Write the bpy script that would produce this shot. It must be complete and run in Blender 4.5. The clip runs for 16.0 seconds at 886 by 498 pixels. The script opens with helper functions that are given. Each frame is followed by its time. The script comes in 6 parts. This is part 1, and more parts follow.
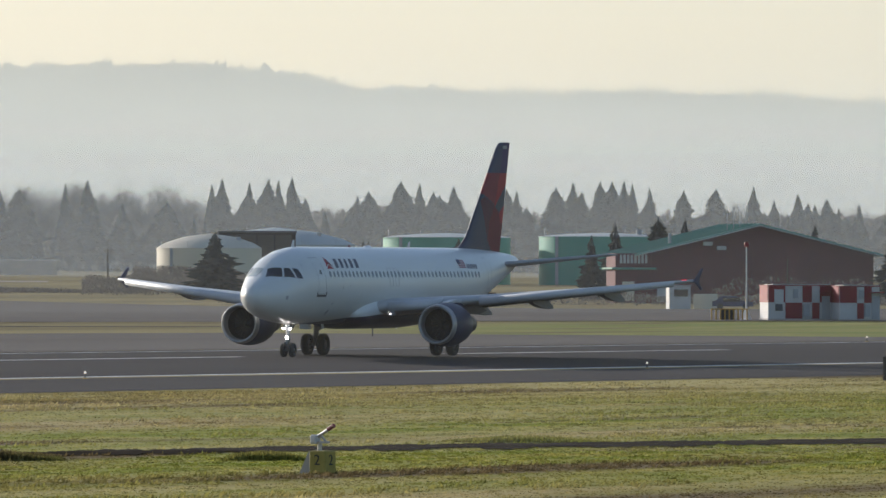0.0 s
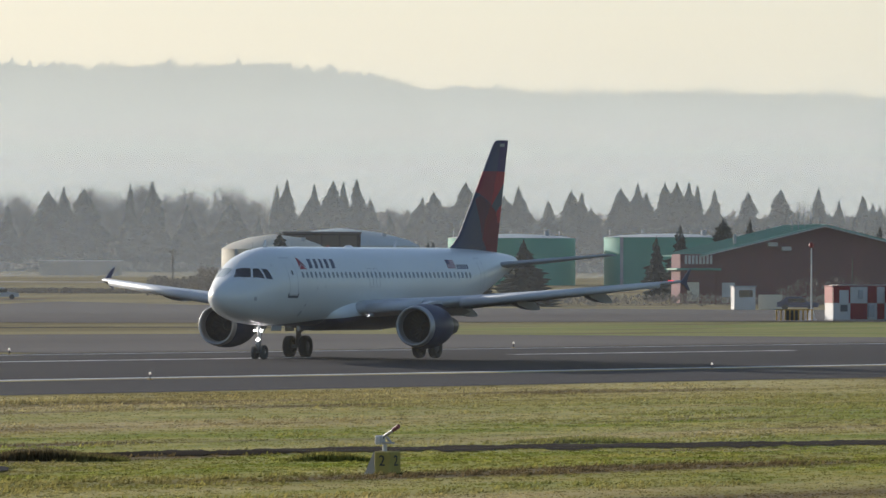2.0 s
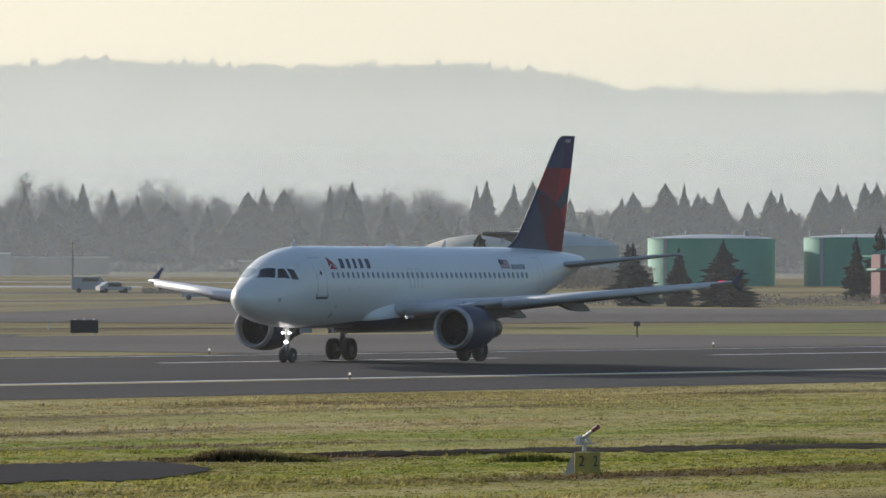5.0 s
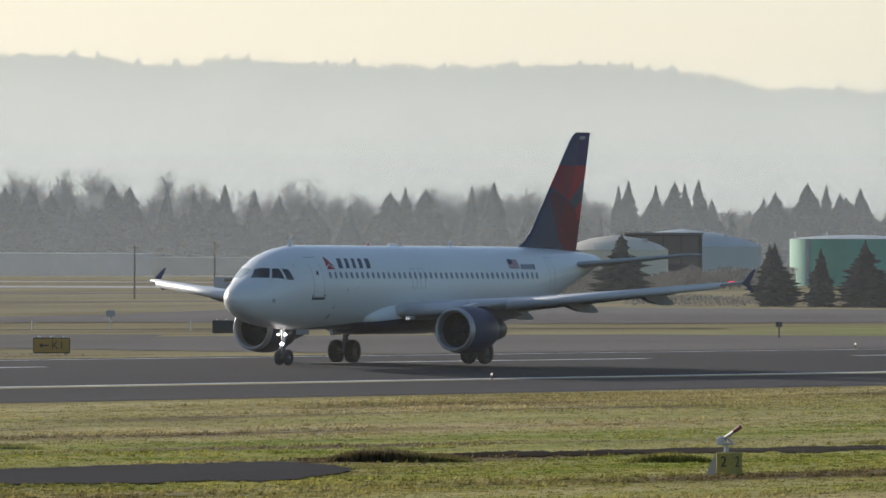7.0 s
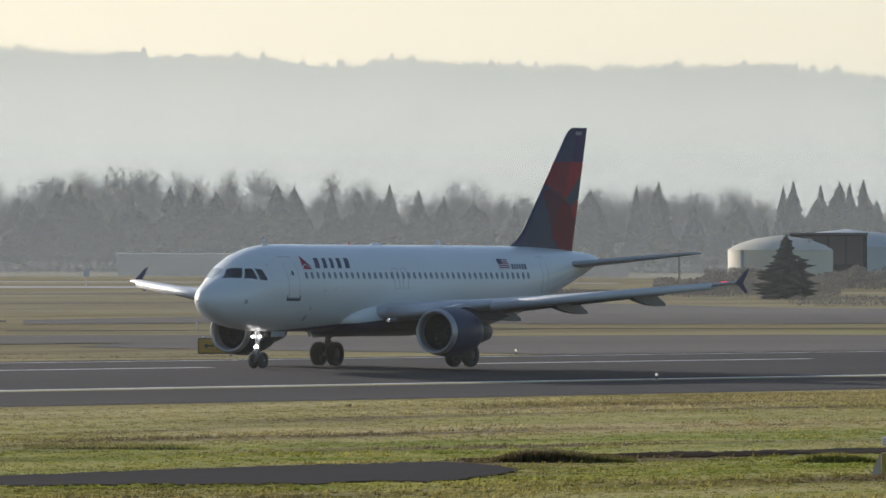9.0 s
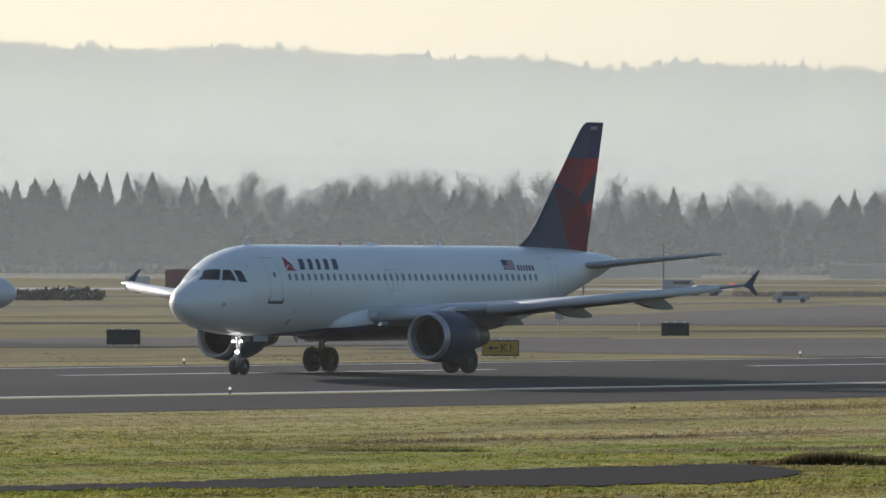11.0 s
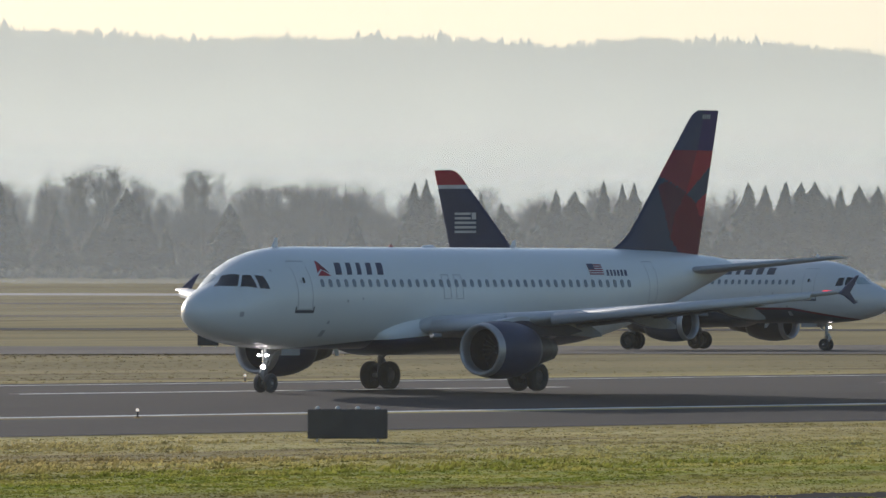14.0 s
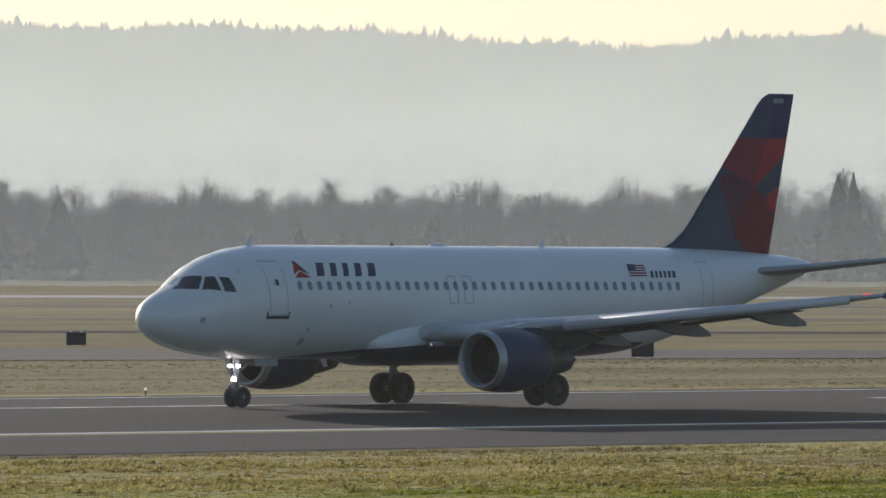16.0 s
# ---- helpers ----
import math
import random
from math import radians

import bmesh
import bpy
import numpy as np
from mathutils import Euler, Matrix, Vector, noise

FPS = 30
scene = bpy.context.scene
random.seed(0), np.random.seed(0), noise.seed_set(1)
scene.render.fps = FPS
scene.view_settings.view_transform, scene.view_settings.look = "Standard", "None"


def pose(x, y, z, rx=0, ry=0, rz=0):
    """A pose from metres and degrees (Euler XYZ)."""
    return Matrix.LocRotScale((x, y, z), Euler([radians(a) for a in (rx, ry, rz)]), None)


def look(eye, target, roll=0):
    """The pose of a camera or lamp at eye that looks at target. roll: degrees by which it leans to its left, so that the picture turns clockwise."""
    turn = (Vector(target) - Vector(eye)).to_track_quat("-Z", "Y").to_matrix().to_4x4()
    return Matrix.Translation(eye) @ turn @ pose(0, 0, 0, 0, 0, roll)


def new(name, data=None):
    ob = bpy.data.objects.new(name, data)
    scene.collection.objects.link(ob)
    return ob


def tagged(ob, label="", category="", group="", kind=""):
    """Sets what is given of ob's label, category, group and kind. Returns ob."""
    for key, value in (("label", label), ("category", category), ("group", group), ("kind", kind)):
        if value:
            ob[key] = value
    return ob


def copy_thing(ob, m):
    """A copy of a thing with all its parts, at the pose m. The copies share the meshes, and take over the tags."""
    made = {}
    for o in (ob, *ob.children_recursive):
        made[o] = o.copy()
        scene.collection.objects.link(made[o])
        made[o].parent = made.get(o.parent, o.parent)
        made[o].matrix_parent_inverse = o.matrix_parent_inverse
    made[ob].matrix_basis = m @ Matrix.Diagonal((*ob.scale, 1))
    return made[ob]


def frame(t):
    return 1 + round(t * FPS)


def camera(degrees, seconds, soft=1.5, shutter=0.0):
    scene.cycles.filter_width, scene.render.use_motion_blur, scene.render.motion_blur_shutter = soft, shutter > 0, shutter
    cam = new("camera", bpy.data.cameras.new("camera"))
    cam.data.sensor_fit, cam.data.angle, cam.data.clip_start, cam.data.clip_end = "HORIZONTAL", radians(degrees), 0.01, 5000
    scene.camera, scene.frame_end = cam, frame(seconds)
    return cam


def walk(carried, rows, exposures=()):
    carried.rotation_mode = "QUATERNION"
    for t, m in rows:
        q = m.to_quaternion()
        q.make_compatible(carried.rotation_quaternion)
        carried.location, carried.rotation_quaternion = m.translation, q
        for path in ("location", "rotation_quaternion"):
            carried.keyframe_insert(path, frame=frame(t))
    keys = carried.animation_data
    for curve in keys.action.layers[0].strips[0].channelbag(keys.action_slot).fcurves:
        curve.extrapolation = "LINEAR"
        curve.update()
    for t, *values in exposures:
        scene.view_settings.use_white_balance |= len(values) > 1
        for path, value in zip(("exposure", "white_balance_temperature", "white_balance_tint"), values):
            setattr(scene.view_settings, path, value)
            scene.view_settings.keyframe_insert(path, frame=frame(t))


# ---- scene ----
# The camera stands on a low bank, about 240 m from the runway's centreline, with a long lens that follows the airliner.
EYE_Z = 4.70
cam = camera(5.20, 16.0, soft=1.5)
TURNS = [
(0.0, 63.318, 0.117, -0.158), (0.5, 63.269, 0.111, -0.142), (1.0, 63.146, 0.112, -0.142), (1.5, 63.025, 0.12, -0.142), (2.0, 62.937, 0.12, -0.156), (2.5, 62.893, 0.12, -0.139), (3.0, 62.757, 0.113, -0.154), (3.5, 62.523, 0.114, -0.138), (4.0, 62.229, 0.118, -0.133), (4.2, 62.121, 0.118, -0.131),
(6.3, 61.283, 0.121, -0.156), (6.5, 61.198, 0.120, -0.161), (7.0, 60.931, 0.120, -0.162), (7.5, 60.767, 0.120, -0.163), (8.0, 60.487, 0.119, -0.159), (8.2, 60.371, 0.119, -0.158),
(10.3, 59.089, 0.124, -0.141), (10.5, 58.886, 0.125, -0.162), (11.0, 58.295, 0.128, -0.146), (11.5, 57.646, 0.136, -0.136), (12.0, 56.940, 0.135, -0.172), (12.5, 56.225, 0.137, -0.163), (13.0, 55.549, 0.143, -0.133), (13.5, 54.540, 0.152, -0.125), (14.0, 53.458, 0.158, -0.133), (14.5, 52.288, 0.161, -0.131), (15.0, 51.166, 0.175, -0.147), (15.5, 49.898, 0.179, -0.131), (16.0, 48.432, 0.168, -0.139)]
# bearing clockwise from +Y, pitch, roll
walk(cam, [(t, pose(0, 0, EYE_Z, 90 + p, 0, -b) @ pose(0, 0, 0, 0, 0, -r)) for t, b, p, r in TURNS], exposures=((0.0, 0.42, 6300, 13), (7.0, 0.42, 6300, 13), (12.5, 0.38, 6300, 13), (14.5, 0.35, 6300, 13), (16.0, 0.22, 6300, 13)))

# ---- daylight: a low winter sun ahead and to the side, a hazy sky ----
SUN_BEARING, SUN_HEIGHT = 18.0, 15.0
world = bpy.data.worlds.new("hazy_sky")
scene.world = world
world.use_nodes = True
_nt = world.node_tree
_bg = _nt.nodes["Background"]
_sky = _nt.nodes.new("ShaderNodeTexSky")
_sky.sky_type = "NISHITA"
_sky.sun_disc = False
_sky.sun_elevation = radians(SUN_HEIGHT)
_sky.sun_rotation = radians(SUN_BEARING)
_sky.air_density, _sky.dust_density, _sky.ozone_density = 1.0, 1.3, 1.8
_nt.links.new(_sky.outputs[0], _bg.inputs[0])
_bg.inputs[1].default_value = 0.116
sun = new("sun", bpy.data.lights.new("sun", "SUN"))
sun.data.energy, sun.data.angle, sun.data.color = 3.6, radians(0.6), (1.0, 0.93, 0.82)
_sb, _sh = radians(SUN_BEARING), radians(SUN_HEIGHT)
sun.matrix_world = look((0, 0, 0), (-math.sin(_sb) * math.cos(_sh), -math.cos(_sb) * math.cos(_sh), -math.sin(_sh)))
# ---- materials ----
def nodes_of(name):
    m = bpy.data.materials.new(name)
    m.use_nodes = True
    return m, m.node_tree.nodes, m.node_tree.links, m.node_tree.nodes["Principled BSDF"]


def surface(name, a, b, rough=0.6, metal=0.0, scale=3.0, fine=40.0, bump=0.0, stretch=(1, 1, 1), random_shade=0.0, spec=0.5, coat=0.0):
    """A surface whose colour drifts between a and b at two scales, with a fine relief."""
    m, n, l, p = nodes_of(name)
    co = n.new("ShaderNodeTexCoord")
    mp = n.new("ShaderNodeMapping")
    mp.inputs["Scale"].default_value = stretch
    l.new(co.outputs["Object"], mp.inputs[0])
    big, small = n.new("ShaderNodeTexNoise"), n.new("ShaderNodeTexNoise")
    big.inputs["Scale"].default_value, small.inputs["Scale"].default_value = scale, fine
    big.inputs["Detail"].default_value, small.inputs["Detail"].default_value = 4, 3
    l.new(mp.outputs[0], big.inputs[0]), l.new(mp.outputs[0], small.inputs[0])
    add = n.new("ShaderNodeMath")
    add.operation = "MULTIPLY_ADD"
    l.new(small.outputs["Fac"], add.inputs[0])
    add.inputs[1].default_value = 0.45
    l.new(big.outputs["Fac"], add.inputs[2])
    ramp = n.new("ShaderNodeMapRange")
    ramp.inputs["From Min"].default_value, ramp.inputs["From Max"].default_value = 0.48, 0.98
    l.new(add.outputs[0], ramp.inputs["Value"])
    fac = ramp.outputs[0]
    if random_shade:
        info = n.new("ShaderNodeObjectInfo")
        r = n.new("ShaderNodeMath")
        r.operation = "MULTIPLY_ADD"
        l.new(info.outputs["Random"], r.inputs[0])
        r.inputs[1].default_value = random_shade
        l.new(fac, r.inputs[2])
        fac = r.outputs[0]
    mix = n.new("ShaderNodeMix")
    mix.data_type = "RGBA"
    mix.inputs["A"].default_value, mix.inputs["B"].default_value = (*a, 1), (*b, 1)
    l.new(fac, mix.inputs["Factor"])
    l.new(mix.outputs["Result"], p.inputs["Base Color"])
    p.inputs["Roughness"].default_value, p.inputs["Metallic"].default_value = rough, metal
    p.inputs["Specular IOR Level"].default_value = spec
    p.inputs["Coat Weight"].default_value = coat
    if bump:
        bp = n.new("ShaderNodeBump")
        bp.inputs["Strength"].default_value, bp.inputs["Distance"].default_value = bump, 0.05
        l.new(add.outputs[0], bp.inputs["Height"])
        l.new(bp.outputs[0], p.inputs["Normal"])
    return m


def glow(name, colour, power):
    m, n, l, p = nodes_of(name)
    p.inputs["Base Color"].default_value = (*colour, 1)
    p.inputs["Emission Color"].default_value = (*colour, 1)
    p.inputs["Emission Strength"].default_value = power
    return m


def leaf_like(name, a, b, through_light=0.25):
    m = surface(name, a, b, rough=0.8, scale=0.3, fine=2.5, random_shade=0.4, spec=0.15)
    n, l = m.node_tree.nodes, m.node_tree.links
    out = n["Material Output"]
    tr = n.new("ShaderNodeBsdfTranslucent")
    tr.inputs[0].default_value = (*b, 1)
    mx = n.new("ShaderNodeMixShader")
    mx.inputs[0].default_value = through_light
    l.new(n["Principled BSDF"].outputs[0], mx.inputs[1]), l.new(tr.outputs[0], mx.inputs[2])
    l.new(mx.outputs[0], out.inputs[0])
    return m


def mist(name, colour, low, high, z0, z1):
    """See-through sheet in place of haze: lets most of the view through and scatters daylight; thicker near the ground.
    """
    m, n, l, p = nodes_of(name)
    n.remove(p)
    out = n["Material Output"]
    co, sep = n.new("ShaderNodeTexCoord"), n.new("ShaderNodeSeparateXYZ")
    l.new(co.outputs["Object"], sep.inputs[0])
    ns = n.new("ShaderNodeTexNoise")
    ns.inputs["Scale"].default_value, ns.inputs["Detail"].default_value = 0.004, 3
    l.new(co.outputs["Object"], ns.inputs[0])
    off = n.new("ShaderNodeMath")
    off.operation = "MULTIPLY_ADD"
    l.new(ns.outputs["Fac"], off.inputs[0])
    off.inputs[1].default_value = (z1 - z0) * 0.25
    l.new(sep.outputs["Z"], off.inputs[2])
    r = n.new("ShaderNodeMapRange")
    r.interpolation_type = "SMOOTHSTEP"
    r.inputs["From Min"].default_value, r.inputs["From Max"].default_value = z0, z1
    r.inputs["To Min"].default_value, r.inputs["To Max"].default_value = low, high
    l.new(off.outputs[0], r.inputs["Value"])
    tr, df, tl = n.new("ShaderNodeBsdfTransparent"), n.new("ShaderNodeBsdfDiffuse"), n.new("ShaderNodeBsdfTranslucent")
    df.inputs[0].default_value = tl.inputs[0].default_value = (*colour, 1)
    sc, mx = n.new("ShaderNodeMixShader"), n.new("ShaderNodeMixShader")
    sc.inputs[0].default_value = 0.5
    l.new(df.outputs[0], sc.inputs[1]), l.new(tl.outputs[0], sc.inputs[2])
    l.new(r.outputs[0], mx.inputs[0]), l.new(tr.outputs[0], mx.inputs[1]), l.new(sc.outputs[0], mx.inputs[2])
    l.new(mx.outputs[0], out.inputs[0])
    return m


def turf(name, blades=False):
    """Winter turf: green near the bank, drier along the pavement, streaked by mowing, speckled at blade scale."""
    m, n, l, p = nodes_of(name)
    p.inputs["Roughness"].default_value, p.inputs["Specular IOR Level"].default_value = 0.95, 0.04
    co = n.new("ShaderNodeTexCoord")

    def spots(scale, lo, hi, detail=4):
        mp, t, r = n.new("ShaderNodeMapping"), n.new("ShaderNodeTexNoise"), n.new("ShaderNodeMapRange")
        mp.inputs["Scale"].default_value = scale
        t.inputs["Scale"].default_value, t.inputs["Detail"].default_value = 1.0, detail
        r.inputs["From Min"].default_value, r.inputs["From Max"].default_value = lo, hi
        l.new(co.outputs["Object"], mp.inputs[0]), l.new(mp.outputs[0], t.inputs[0]), l.new(t.outputs["Fac"], r.inputs["Value"])
        return r.outputs[0]

    def blend(a, b, fac):
        mx = n.new("ShaderNodeMix")
        mx.data_type = "RGBA"
        for sock, v in ((mx.inputs["A"], a), (mx.inputs["B"], b), (mx.inputs["Factor"], fac)):
            if isinstance(v, tuple):
                sock.default_value = (*v, 1)
            elif isinstance(v, float):
                sock.default_value = v
            else:
                l.new(v, sock)
        return mx.outputs["Result"]

    def top(a, b):
        t = n.new("ShaderNodeMath")
        t.operation = "MAXIMUM"
        l.new(a, t.inputs[0]), l.new(b, t.inputs[1])
        return t.outputs[0]

    sep = n.new("ShaderNodeSeparateXYZ")
    l.new(co.outputs["Object"], sep.inputs[0])
    dry = n.new("ShaderNodeMapRange")
    dry.interpolation_type = "SMOOTHSTEP"
    dry.inputs["From Min"].default_value, dry.inputs["From Max"].default_value, dry.inputs["To Max"].default_value = 158, 200, 0.8
    l.new(sep.outputs["Y"], dry.inputs["Value"])
    green = blend((0.185, 0.215, 0.030), (0.325, 0.298, 0.078), spots((0.15, 0.25, 1), 0.4, 0.62))
    straw = blend((0.310, 0.240, 0.098), (0.450, 0.372, 0.170), spots((0.05, 0.2, 1), 0.4, 0.62))
    c = blend(green, straw, top(dry.outputs[0], spots((0.008, 0.06, 1), 0.46, 0.68)))
    dull = n.new("ShaderNodeMapRange")
    dull.interpolation_type = "SMOOTHSTEP"
    dull.inputs["From Min"].default_value, dull.inputs["From Max"].default_value, dull.inputs["To Max"].default_value = 262, 285, 0.8
    l.new(sep.outputs["Y"], dull.inputs["Value"])
    c = blend(c, blend((0.150, 0.120, 0.060), (0.235, 0.195, 0.095), spots((0.01, 0.035, 1), 0.4, 0.6)), dull.outputs[0])
    # a greener stretch of mown grass before the sheds
    along = n.new("ShaderNodeMath")
    along.operation = "MULTIPLY_ADD"
    l.new(sep.outputs["Y"], along.inputs[0])
    along.inputs[1].default_value = -1.6
    l.new(sep.outputs["X"], along.inputs[2])
    lush = []
    for source, lo, hi, a, b in ((along.outputs[0], 95, 140, 0.0, 0.8), (sep.outputs["Y"], 365, 385, 1.0, 0.0), (sep.outputs["Y"], 262, 275, 0.0, 1.0)):
        mr = n.new("ShaderNodeMapRange")
        for key, v in (("From Min", lo), ("From Max", hi), ("To Min", a), ("To Max", b)):
            mr.inputs[key].default_value = v
        l.new(source, mr.inputs["Value"])
        lush.append(mr.outputs[0])
    for k in (1, 2):
        mu = n.new("ShaderNodeMath")
        mu.operation = "MULTIPLY"
        l.new(lush[0], mu.inputs[0]), l.new(lush[k], mu.inputs[1])
        lush[0] = mu.outputs[0]
    c = blend(c, blend((0.160, 0.200, 0.045), (0.250, 0.250, 0.075), spots((0.03, 0.1, 1), 0.4, 0.62)), lush[0])
    near = n.new("ShaderNodeMapRange")
    for key, v in (("From Min", 262), ("From Max", 275), ("To Min", 1.0), ("To Max", 0.12)):
        near.inputs[key].default_value = v
    l.new(sep.outputs["Y"], near.inputs["Value"])
    fleck = n.new("ShaderNodeMath")
    fleck.operation = "MULTIPLY"
    l.new(spots((2.2, 0.9, 1), 0.60, 0.78), fleck.inputs[0]), l.new(near.outputs[0], fleck.inputs[1])
    c = blend(c, (0.055, 0.058, 0.016), fleck.outputs[0])
    # worn brown stretches
    c = blend(c, (0.150, 0.112, 0.055), spots((0.022, 0.10, 1), 0.53, 0.66))
    if blades:
        geo, rr = n.new("ShaderNodeNewGeometry"), n.new("ShaderNodeMapRange")
        l.new(geo.outputs["Random Per Island"], rr.inputs["Value"])
        rr.inputs["To Min"].default_value, rr.inputs["To Max"].default_value = 0.55, 1.3
        br = n.new("ShaderNodeMix")
        br.data_type, br.blend_type = "RGBA", "MULTIPLY"
        br.inputs["Factor"].default_value = 1.0
        l.new(c, br.inputs["A"]), l.new(rr.outputs[0], br.inputs["B"])
        c = br.outputs["Result"]
        tr, mx = n.new("ShaderNodeBsdfTranslucent"), n.new("ShaderNodeMixShader")
        mx.inputs[0].default_value = 0.35
        l.new(c, tr.inputs[0]), l.new(p.outputs[0], mx.inputs[1]), l.new(tr.outputs[0], mx.inputs[2])
        l.new(mx.outputs[0], n["Material Output"].inputs[0])
    l.new(c, p.inputs["Base Color"])
    return m


def hull(name, upper, lower, base, slope, limit, fore, aft, line=None):
    """Fuselage paint: upper colour, a darker belly below a line that rises aft, with faint streaks of grime."""
    m = surface(name, upper, tuple(min(1.0, 1.12 * v) for v in upper), 0.33, scale=0.35, fine=4, stretch=(0.5, 1, 1), coat=0.15)
    n, l = m.node_tree.nodes, m.node_tree.links
    p = n["Principled BSDF"]
    c = p.inputs["Base Color"].links[0].from_socket
    co, sep = n.new("ShaderNodeTexCoord"), n.new("ShaderNodeSeparateXYZ")
    l.new(co.outputs["Object"], sep.inputs[0])

    def math_node(op, a, b, cc=None):
        t = n.new("ShaderNodeMath")
        t.operation = op
        for i, v in enumerate((a, b, cc)):
            if v is None:
                continue
            if isinstance(v, (int, float)):
                t.inputs[i].default_value = v
            else:
                l.new(v, t.inputs[i])
        return t.outputs[0]

    x, z = sep.outputs["X"], sep.outputs["Z"]
    edge = math_node("MINIMUM", math_node("MULTIPLY_ADD", x, slope, base - slope * fore), limit)
    within = math_node("MULTIPLY", math_node("GREATER_THAN", x, fore), math_node("LESS_THAN", x, aft))
    for colour, lift in (((line, 0.14),) if line else ()) + ((lower, 0.0),):
        fac = math_node("MULTIPLY", math_node("LESS_THAN", z, math_node("ADD", edge, lift)), within)
        mx = n.new("ShaderNodeMix")
        mx.data_type = "RGBA"
        l.new(fac, mx.inputs["Factor"]), l.new(c, mx.inputs["A"])
        mx.inputs["B"].default_value = (*colour, 1)
        c = mx.outputs["Result"]
    l.new(c, p.inputs["Base Color"])
    return m


M = {}
M["grass"] = turf("winter_grass")
M["tuft"] = turf("grass_tufts", True)
M["hull"] = hull("white_hull_dark_belly", (0.60, 0.625, 0.615), (0.026, 0.032, 0.066), 1.74, 0.068, 2.30, 5.5, 26.5)
M["hull_lined"] = hull("white_hull_slate_belly", (0.54, 0.56, 0.56), (0.055, 0.06, 0.075), 1.9, 0.16, 2.62, 2.2, 33.0, (0.16, 0.02, 0.03))
M["asphalt"] = surface("worn_asphalt", (0.026, 0.024, 0.025), (0.053, 0.049, 0.049), 0.95, scale=0.06, fine=1.5, bump=0.15, stretch=(0.12, 1, 1), spec=0.06)
M["apron"] = surface("old_apron_asphalt", (0.066, 0.059, 0.053), (0.115, 0.102, 0.09), 0.95, scale=0.02, fine=0.4, spec=0.1, stretch=(0.4, 1, 1))
M["concrete"] = surface("pale_concrete", (0.33, 0.31, 0.28), (0.45, 0.42, 0.38), 0.9, scale=0.03, fine=0.5, spec=0.2)
M["line"] = surface("runway_paint", (0.42, 0.42, 0.41), (0.75, 0.75, 0.72), 0.6, scale=0.25, fine=3.0)
M["yellow_line"] = surface("taxi_paint", (0.40, 0.27, 0.04), (0.6, 0.42, 0.06), 0.6, scale=0.3, fine=3.0)
# dark earth, also the colour of the painted shadow strip in the grass
M["earth"] = surface("earth_and_painted_shade", (0.034, 0.028, 0.022), (0.072, 0.060, 0.046), 1.0, scale=0.35, fine=3.0, bump=0.6, spec=0.0)
M["old_road"] = surface("smooth_dark_road", (0.024, 0.022, 0.023), (0.038, 0.035, 0.036), 0.97, scale=0.1, fine=2.0, stretch=(0.3, 1, 1), spec=0.03)
M["white"] = surface("white_paint", (0.58, 0.60, 0.62), (0.68, 0.69, 0.70), 0.33, scale=0.35, fine=4, coat=0.15, stretch=(0.5, 1, 1))
M["grey"] = surface("grey_paint", (0.26, 0.28, 0.30), (0.36, 0.37, 0.38), 0.4, scale=0.6, fine=6)
M["wing"] = surface("wing_grey_paint", (0.40, 0.425, 0.44), (0.50, 0.52, 0.53), 0.38, scale=0.5, fine=5, stretch=(1, 0.3, 1))
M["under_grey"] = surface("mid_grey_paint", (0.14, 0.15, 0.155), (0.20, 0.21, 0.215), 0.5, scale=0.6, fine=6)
M["slat"] = surface("pale_slat_metal", (0.50, 0.52, 0.54), (0.60, 0.61, 0.62), 0.52, 0.15, scale=0.6, fine=6)
M["navy"] = surface("navy_paint", (0.026, 0.034, 0.070), (0.036, 0.046, 0.090), 0.42, scale=0.6, fine=6, spec=0.3)
M["red"] = surface("red_paint", (0.30, 0.016, 0.028), (0.37, 0.025, 0.04), 0.5, scale=0.6, fine=6, spec=0.25)
M["dark_red"] = surface("dark_red_paint", (0.13, 0.010, 0.022), (0.17, 0.014, 0.028), 0.5, scale=0.6, fine=6, spec=0.25)
M["mid_blue"] = surface("slate_blue_paint", (0.038, 0.043, 0.090), (0.052, 0.058, 0.115), 0.5, scale=0.6, fine=6, spec=0.25)
M["glass"] = surface("dark_glazing", (0.012, 0.014, 0.018), (0.02, 0.022, 0.026), 0.08, scale=1, fine=5, spec=0.8)
# pale base colour stands for the sky mirrored in the glass
M["pale_glass"] = surface("painted_sky_glazing", (0.30, 0.36, 0.36), (0.42, 0.47, 0.46), 0.08, scale=1, fine=5, spec=0.9)
M["metal"] = surface("bare_metal", (0.30, 0.30, 0.31), (0.42, 0.42, 0.42), 0.45, 0.7, scale=2, fine=12)
M["steel"] = surface("gear_steel", (0.25, 0.26, 0.27), (0.42, 0.43, 0.44), 0.4, 0.5, scale=3, fine=20)
M["tyre"] = surface("tyre_rubber", (0.03, 0.03, 0.031), (0.05, 0.05, 0.05), 0.85, scale=3, fine=20)
M["black"] = surface("black_paint", (0.012, 0.012, 0.013), (0.028, 0.028, 0.03), 0.55, scale=2, fine=12)
M["muted_red"] = surface("muted_red_paint", (0.19, 0.020, 0.036), (0.23, 0.028, 0.046), 0.5, scale=0.6, fine=6, spec=0.25)
M["plum"] = surface("plum_paint", (0.075, 0.018, 0.035), (0.10, 0.025, 0.045), 0.5, scale=0.6, fine=6, spec=0.25)
M["violet"] = surface("violet_blue_paint", (0.035, 0.02, 0.09), (0.05, 0.028, 0.12), 0.5, scale=0.6, fine=6, spec=0.25)
